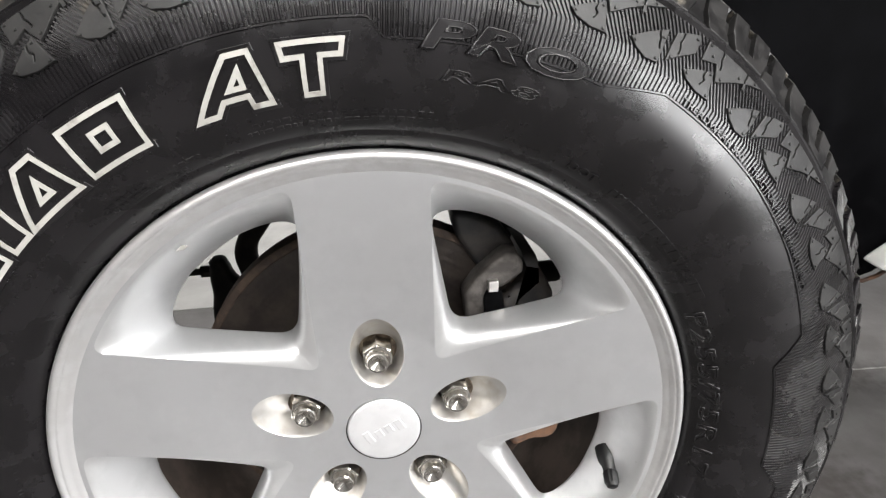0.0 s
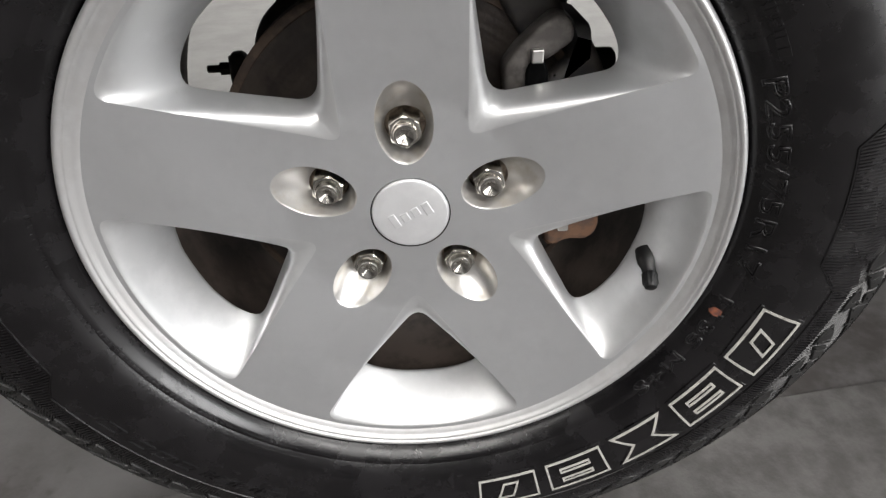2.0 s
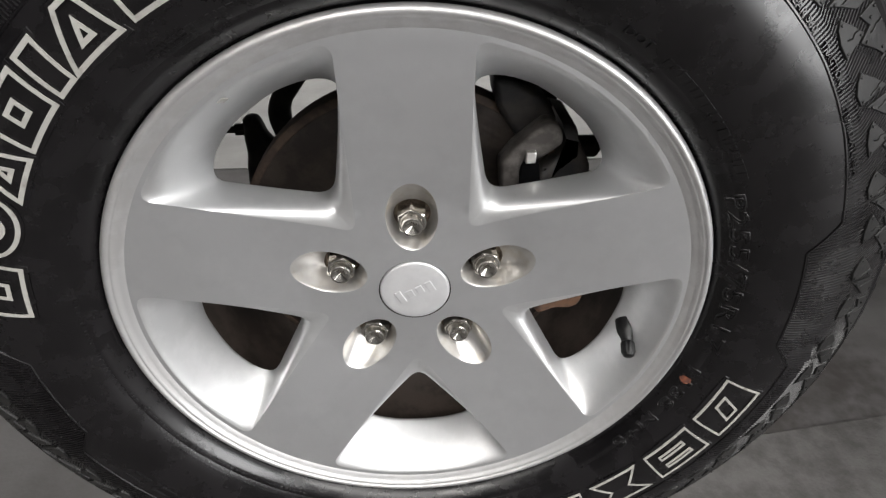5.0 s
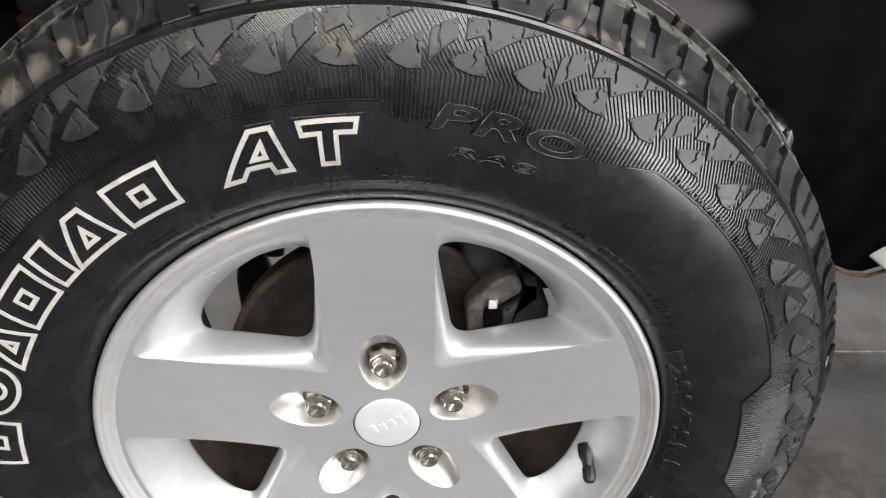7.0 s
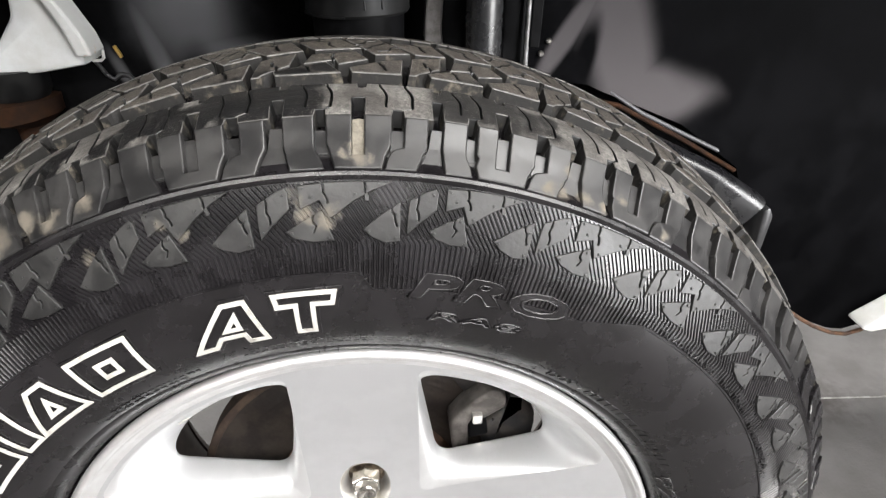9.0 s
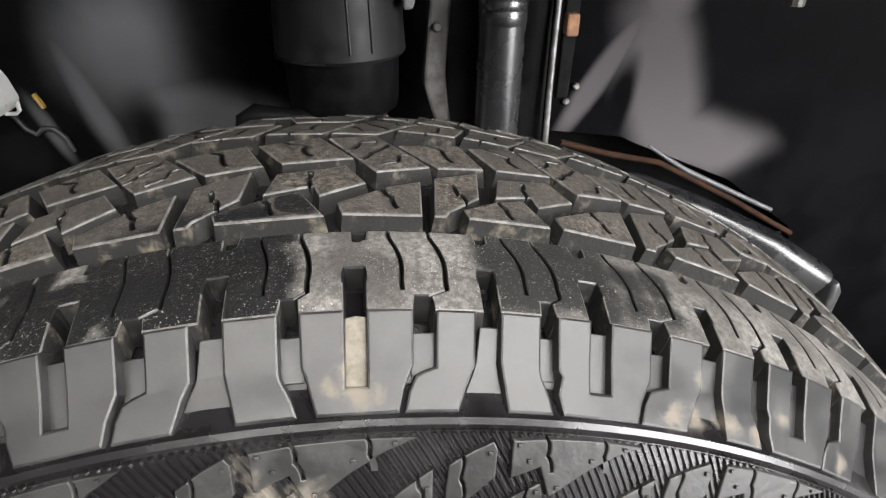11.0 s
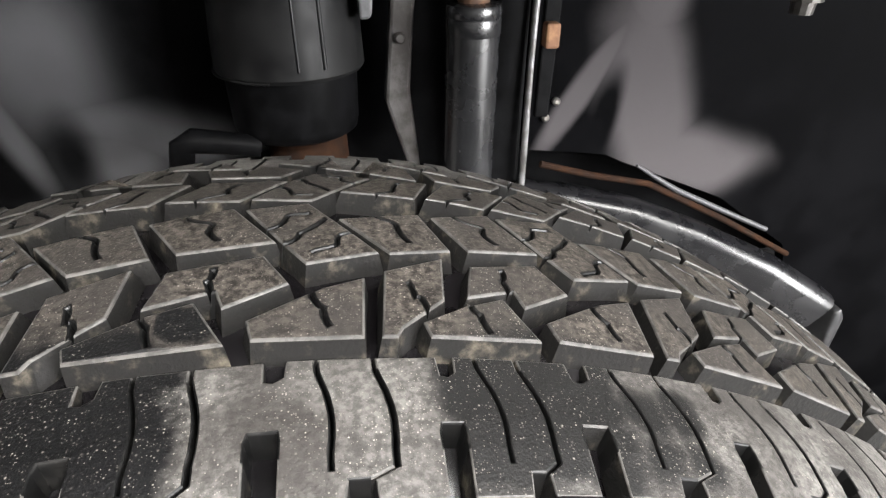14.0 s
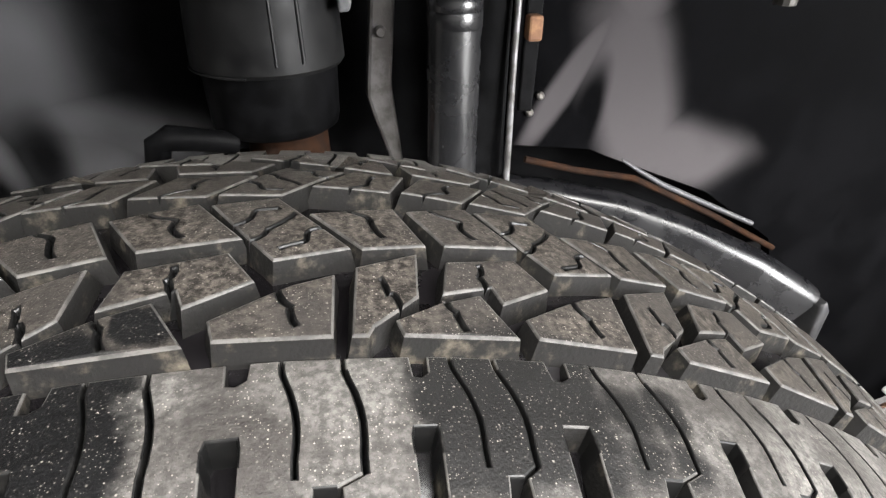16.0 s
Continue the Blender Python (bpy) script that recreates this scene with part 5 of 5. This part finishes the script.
tube(bm, [(0.1908, 0.4085, 0.60), (0.1909, 0.4094, 0.681), (0.1911, 0.4113, 0.733), (0.1916, 0.4128, 0.774), (0.1924, 0.4137, 0.800), (0.1932, 0.4146, 0.825), (0.1975, 0.4170, 1.0)], 0.0029, 14)
part("line", bm, mat("satin_pipe", (0.26, 0.26, 0.265), 0.42, 0.5, colour2=(0.16, 0.155, 0.15), scale=60), pipe, smooth=True)
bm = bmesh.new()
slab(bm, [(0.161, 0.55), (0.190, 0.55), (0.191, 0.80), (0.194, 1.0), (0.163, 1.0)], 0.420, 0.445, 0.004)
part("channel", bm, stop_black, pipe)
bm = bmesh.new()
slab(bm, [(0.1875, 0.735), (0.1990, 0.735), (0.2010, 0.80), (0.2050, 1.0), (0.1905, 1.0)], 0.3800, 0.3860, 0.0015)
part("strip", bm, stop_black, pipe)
bm = bmesh.new()
box(bm, (0.1930, 0.3745, 0.8000), (0.011, 0.012, 0.018), bevel=0.002)
part("rust_tab", bm, mat("orange_tab", (0.30, 0.16, 0.08), 0.8, colour2=(0.20, 0.10, 0.055), scale=90), pipe, "pale rusty tab")

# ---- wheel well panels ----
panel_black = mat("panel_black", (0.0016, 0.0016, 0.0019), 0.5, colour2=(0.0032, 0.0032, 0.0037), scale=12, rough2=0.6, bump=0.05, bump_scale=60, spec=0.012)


def soft_patches(m, shapes, colour, soft):
    """Grey patches with soft edges; each patch is a rotated ellipse in the panel's plane."""
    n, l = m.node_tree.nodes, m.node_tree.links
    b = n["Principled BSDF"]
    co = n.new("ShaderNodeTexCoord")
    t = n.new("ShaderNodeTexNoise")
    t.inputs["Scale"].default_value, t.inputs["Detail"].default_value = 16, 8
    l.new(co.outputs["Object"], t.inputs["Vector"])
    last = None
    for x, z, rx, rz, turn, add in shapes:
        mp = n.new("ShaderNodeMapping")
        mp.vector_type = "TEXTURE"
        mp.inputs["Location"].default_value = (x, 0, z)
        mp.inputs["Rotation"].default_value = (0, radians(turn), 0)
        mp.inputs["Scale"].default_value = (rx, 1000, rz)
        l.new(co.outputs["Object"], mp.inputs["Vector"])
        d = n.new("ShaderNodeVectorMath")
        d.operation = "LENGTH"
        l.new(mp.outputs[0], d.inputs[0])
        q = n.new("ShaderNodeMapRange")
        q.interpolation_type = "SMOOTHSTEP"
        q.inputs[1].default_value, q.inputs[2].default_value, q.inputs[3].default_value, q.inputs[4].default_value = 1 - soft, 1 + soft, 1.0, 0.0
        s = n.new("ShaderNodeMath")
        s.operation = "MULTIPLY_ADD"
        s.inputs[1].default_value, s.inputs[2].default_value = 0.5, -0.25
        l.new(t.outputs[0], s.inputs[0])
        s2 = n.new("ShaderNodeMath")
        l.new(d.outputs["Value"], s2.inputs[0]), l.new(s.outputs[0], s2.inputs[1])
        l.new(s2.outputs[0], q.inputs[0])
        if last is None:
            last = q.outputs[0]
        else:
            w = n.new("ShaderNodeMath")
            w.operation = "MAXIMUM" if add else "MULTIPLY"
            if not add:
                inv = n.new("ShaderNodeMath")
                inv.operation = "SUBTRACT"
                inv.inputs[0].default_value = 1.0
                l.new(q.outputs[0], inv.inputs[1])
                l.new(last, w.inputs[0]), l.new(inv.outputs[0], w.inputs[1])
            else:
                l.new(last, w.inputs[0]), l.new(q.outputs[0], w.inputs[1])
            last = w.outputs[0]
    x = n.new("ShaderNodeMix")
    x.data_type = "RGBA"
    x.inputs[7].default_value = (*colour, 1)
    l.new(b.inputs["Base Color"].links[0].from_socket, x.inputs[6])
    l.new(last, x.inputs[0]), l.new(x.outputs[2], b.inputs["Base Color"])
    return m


right_paint = soft_patches(panel_black, [(0.312, 0.720, 0.040, 0.118, -17, True), (0.375, 0.668, 0.070, 0.034, 12, True), (0.248, 0.748, 0.011, 0.075, 32, True), (0.300, 0.835, 0.030, 0.060, 0, True), (0.405, 0.760, 0.052, 0.072, -14, False), (0.455, 0.610, 0.050, 0.048, 0, False), (0.268, 0.712, 0.013, 0.046, 10, False)], (0.068, 0.063, 0.0655), 0.42)
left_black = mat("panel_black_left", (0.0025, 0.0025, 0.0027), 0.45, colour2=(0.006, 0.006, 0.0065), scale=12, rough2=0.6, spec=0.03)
left_paint = soft_patches(left_black, [(-0.205, 0.765, 0.056, 0.058, 0, True), (-0.146, 0.706, 0.085, 0.026, 15, True), (-0.168, 0.682, 0.045, 0.036, 0, True), (-0.105, 0.785, 0.050, 0.066, 15, False), (-0.290, 0.655, 0.030, 0.06, -25, False), (-0.206, 0.682, 0.019, 0.036, 0, False), (-0.249, 0.712, 0.012, 0.060, -16, True), (-0.296, 0.69, 0.006, 0.03, -20, True)], (0.088, 0.088, 0.092), 0.7)

specks(right_paint, (0.03, 0.03, 0.033), [(55, 0.90, 0.03, 0.8), (160, 0.93, 0.07, 0.6)])
specks(left_paint, (0.02, 0.02, 0.022), [(70, 0.85, 0.05, 0.7)])
screws = []
well = thing("wheel_well", "black painted wheel well with soft grey patches", "wheel arch")
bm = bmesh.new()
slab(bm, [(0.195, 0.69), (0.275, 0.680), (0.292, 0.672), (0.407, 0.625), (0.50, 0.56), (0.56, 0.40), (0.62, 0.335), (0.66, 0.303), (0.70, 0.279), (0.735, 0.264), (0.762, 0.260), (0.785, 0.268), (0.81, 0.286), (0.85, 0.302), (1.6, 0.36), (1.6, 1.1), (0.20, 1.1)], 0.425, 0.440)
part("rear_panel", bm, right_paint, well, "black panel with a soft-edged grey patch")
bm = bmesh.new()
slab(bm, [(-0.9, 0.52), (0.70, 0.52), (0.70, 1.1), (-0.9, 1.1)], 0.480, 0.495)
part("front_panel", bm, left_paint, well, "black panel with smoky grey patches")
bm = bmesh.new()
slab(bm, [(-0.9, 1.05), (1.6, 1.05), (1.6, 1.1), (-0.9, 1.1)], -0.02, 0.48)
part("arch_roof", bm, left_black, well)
bm = bmesh.new()
tube(bm, [(0.298, 0.404, 0.676), (0.320, 0.404, 0.662), (0.343, 0.404, 0.648), (0.397, 0.404, 0.622), (0.454, 0.404, 0.595)], [0.0012, 0.0022, 0.0028, 0.0028, 0.0026], 10)
part("panel_flange", bm, mat("worn_edge", (0.07, 0.07, 0.075), 0.5, 0.2, colour2=(0.07, 0.07, 0.07), scale=80), well, "bright bare edge of the panel", smooth=True)
bm = bmesh.new()
tube(bm, [(0.20, 0.39, 0.690), (0.249, 0.39, 0.676), (0.304, 0.39, 0.664), (0.394, 0.39, 0.618), (0.475, 0.39, 0.572)], 0.0030, 10)
part("rusty_seam", bm, dull_rust, well, "rusty seam under the panel", smooth=True)
bm = bmesh.new()
tube(bm, [(0.60, 0.42, 0.350), (0.64, 0.42, 0.316), (0.68, 0.418, 0.289), (0.70, 0.417, 0.277), (0.735, 0.415, 0.262), (0.762, 0.414, 0.258), (0.785, 0.414, 0.265), (0.81, 0.414, 0.282), (0.85, 0.414, 0.298), (1.2, 0.41, 0.33)], 0.0034, 8)
part("rusty_edge", bm, rust, well, "rusty lower edge of the panel", smooth=True)

# mostly hidden slab, added to shade the floor right of the wheel
bm = bmesh.new()
box(bm, (1.2, 0.67, 0.42), (1.7, 0.44, 0.1), bevel=0.02)
part("underbody", bm, left_black, well, "mostly hidden black slab shading the floor")

for x, z in ((0.2208, 0.7336), (0.2122, 0.7193)):
    screw = thing("panel_screw", "small pale screw head on the black panel", "screw", "panel screws")
    bm = bmesh.new()
    tube(bm, [(x, 0.426, z), (x, 0.4215, z), (x, 0.4200, z)], [0.0036, 0.0034, 0.0018], 12)
    part("head", bm, bright_steel, screw, smooth=True, angle=40)
    screws.append(screw)

rail = thing("bumper_rail", "glossy black curved steel rail behind the tyre", "rail")
bm = bmesh.new()
path = [(0.19, 0.408, 0.664), (0.234, 0.40, 0.659), (0.294, 0.385, 0.648), (0.354, 0.365, 0.628), (0.425, 0.345, 0.597), (0.478, 0.331, 0.564), (0.488, 0.328, 0.556)]
rings = []
for i, p in enumerate(path):
    p = Vector(p)
    d = (Vector(path[min(i + 1, 6)]) - Vector(path[max(i - 1, 0)])).normalized()
    up = Vector((0, 0, 1)) - d * d.z
    up.normalize()
    out = d.cross(up).normalized()
    k = 0.8 if i == 6 else 1.0
    rings.append([bm.verts.new(p + out * a * k + up * b) for a, b in ((-0.026, -0.010), (-0.020, -0.003), (-0.010, 0.0), (0.0, -0.001), (0.006, -0.005), (0.009, -0.012), (0.011, -0.030), (0.012, -0.080), (-0.026, -0.080))])
for a, b in zip(rings, rings[1:]):
    for k in range(9):
        bm.faces.new((a[k], a[(k + 1) % 9], b[(k + 1) % 9], b[k]))
bm.faces.new(rings[0]), bm.faces.new(rings[-1])
part("beam", bm, mat("rail_black", (0.006, 0.006, 0.007), 0.24, colour2=(0.010, 0.010, 0.011), scale=30, rough2=0.36, spec=0.5), rail, smooth=True, angle=50)
bm = bmesh.new()
slab(bm, [(0.484, 0.475), (0.493, 0.475), (0.496, 0.540), (0.489, 0.553), (0.482, 0.548)], 0.318, 0.352, 0.003)
part("end_cap", bm, mat("cap_satin", (0.06, 0.06, 0.062), 0.35, 0.3, colour2=(0.04, 0.04, 0.042), scale=40), rail, "satin end cap of the rail", smooth=True, angle=40)

bolt = thing("panel_bolt", "bare steel bolt head on the wheel well", "bolt")
bm = bmesh.new()
tube(bm, [(0.349, 0.319, 0.90), (0.349, 0.319, 0.842), (0.349, 0.319, 0.8415), (0.349, 0.319, 0.8345), (0.349, 0.319, 0.834), (0.349, 0.319, 0.829), (0.349, 0.319, 0.8285), (0.349, 0.319, 0.8205)], [0.007, 0.007, 0.0165, 0.0165, 0.012, 0.012, 0.0080, 0.0075], 12)
part("head", bm, mat("dull_steel", (0.10, 0.095, 0.09), 0.5, 0.7, colour2=(0.06, 0.055, 0.05), scale=120), bolt)

bracket = thing("frame_bracket", "white painted steel bracket with rust runs, on a rubber bush", "bracket")
bm = bmesh.new()
slab(bm, [(-0.50, 0.724), (-0.371, 0.735), (-0.313, 0.740), (-0.268, 0.747), (-0.271, 0.775), (-0.283, 0.803), (-0.300, 0.835), (-0.318, 0.835), (-0.326, 0.793), (-0.353, 0.761), (-0.366, 0.757), (-0.50, 0.752)], 0.343, 0.43, 0.005)
part("plate", bm, white_paint, bracket, smooth=True, angle=40)
bm = bmesh.new()
slab(bm, [(-0.272, 0.757), (-0.257, 0.757), (-0.261, 0.775), (-0.276, 0.807), (-0.292, 0.830), (-0.302, 0.832), (-0.288, 0.806), (-0.277, 0.780)], 0.333, 0.367, 0.003)
part("folded_flange", bm, white_paint, bracket)
bm = bmesh.new()
tube(bm, [(-0.270, 0.360, 0.7475), (-0.262, 0.360, 0.7475), (-0.2585, 0.360, 0.750), (-0.258, 0.360, 0.758)], 0.0016, 8)
part("wire_loop", bm, white_paint, bracket, smooth=True)
bm = bmesh.new()
tube(bm, [(-0.352, 0.362, 0.742), (-0.352, 0.362, 0.720), (-0.352, 0.362, 0.711)], [0.031, 0.031, 0.026], 28)
part("bush", bm, tower_black, bracket, "black rubber bush", smooth=True, angle=40)
bm = bmesh.new()
tube(bm, [(-0.352, 0.362, 0.713), (-0.352, 0.362, 0.711), (-0.351, 0.362, 0.692), (-0.348, 0.362, 0.684), (-0.344, 0.362, 0.60)], [0.030, 0.036, 0.035, 0.018, 0.016], 28)
part("mount", bm, dull_rust, bracket, "rusty round mount", smooth=True, angle=40)
# the bracket stands further back than its outline was laid out
for piece in bracket.children:
    piece.matrix_world = Matrix.Translation((0.019, -0.2114, 0.876)) @ Matrix.Scale(1.17, 4) @ Matrix.Translation((-0.019, 0.2114, -0.885))
clip = thing("cable_clip", "small yellow plastic clip on the black panel", "clip")
bm = bmesh.new()
slab(bm, [(-0.3010, 0.7270), (-0.2980, 0.7285), (-0.2930, 0.7170), (-0.2925, 0.7135), (-0.2955, 0.7130)], 0.4745, 0.4805, 0.0012)
part("body", bm, mat("clip_yellow", (0.42, 0.27, 0.06), 0.5, colour2=(0.30, 0.19, 0.05), scale=200), clip, smooth=True, angle=40)
cable = thing("loose_cable", "thin dull grey cable hanging on the black panel", "cable")
bm = bmesh.new()
tube(bm, [(-0.330, 0.4775, 0.716), (-0.322, 0.4765, 0.704), (-0.316, 0.4760, 0.693), (-0.308, 0.4760, 0.688), (-0.300, 0.4760, 0.694), (-0.291, 0.4760, 0.693), (-0.283, 0.4765, 0.683), (-0.280, 0.4775, 0.668)], 0.0026, 10)
part("wire", bm, mat("cable_grey", (0.045, 0.045, 0.048), 0.5, colour2=(0.02, 0.02, 0.021), scale=80), cable, smooth=True)
sill = thing("body_sill", "white painted body sill end beyond the black panel", "car body")
bm = bmesh.new()
slab(bm, [(0.746, 0.300), (0.752, 0.307), (0.80, 0.342), (1.6, 0.60), (1.6, 0.34), (0.83, 0.306), (0.762, 0.294)], 0.372, 0.412, 0.004)
part("flange", bm, white_paint, sill)
# lower body side out of view, added to throw shade on the floor
bm = bmesh.new()
slab(bm, [(0.70, 0.50), (0.74, 0.31), (2.4, 0.31), (2.4, 0.50)], -0.10, 0.03, 0.01)
part("side_panel", bm, left_black, sill, "unseen dark body side shading the floor")

# the axle and body lean a little against the wheel
for ob in [shock, spring, strap, post, pipe, well, rail, bolt, bracket, clip, cable, sill] + screws:
    ob.matrix_world = pose(0.0063, 0.0189, -0.0030, 2.08, -0.28, -0.28)
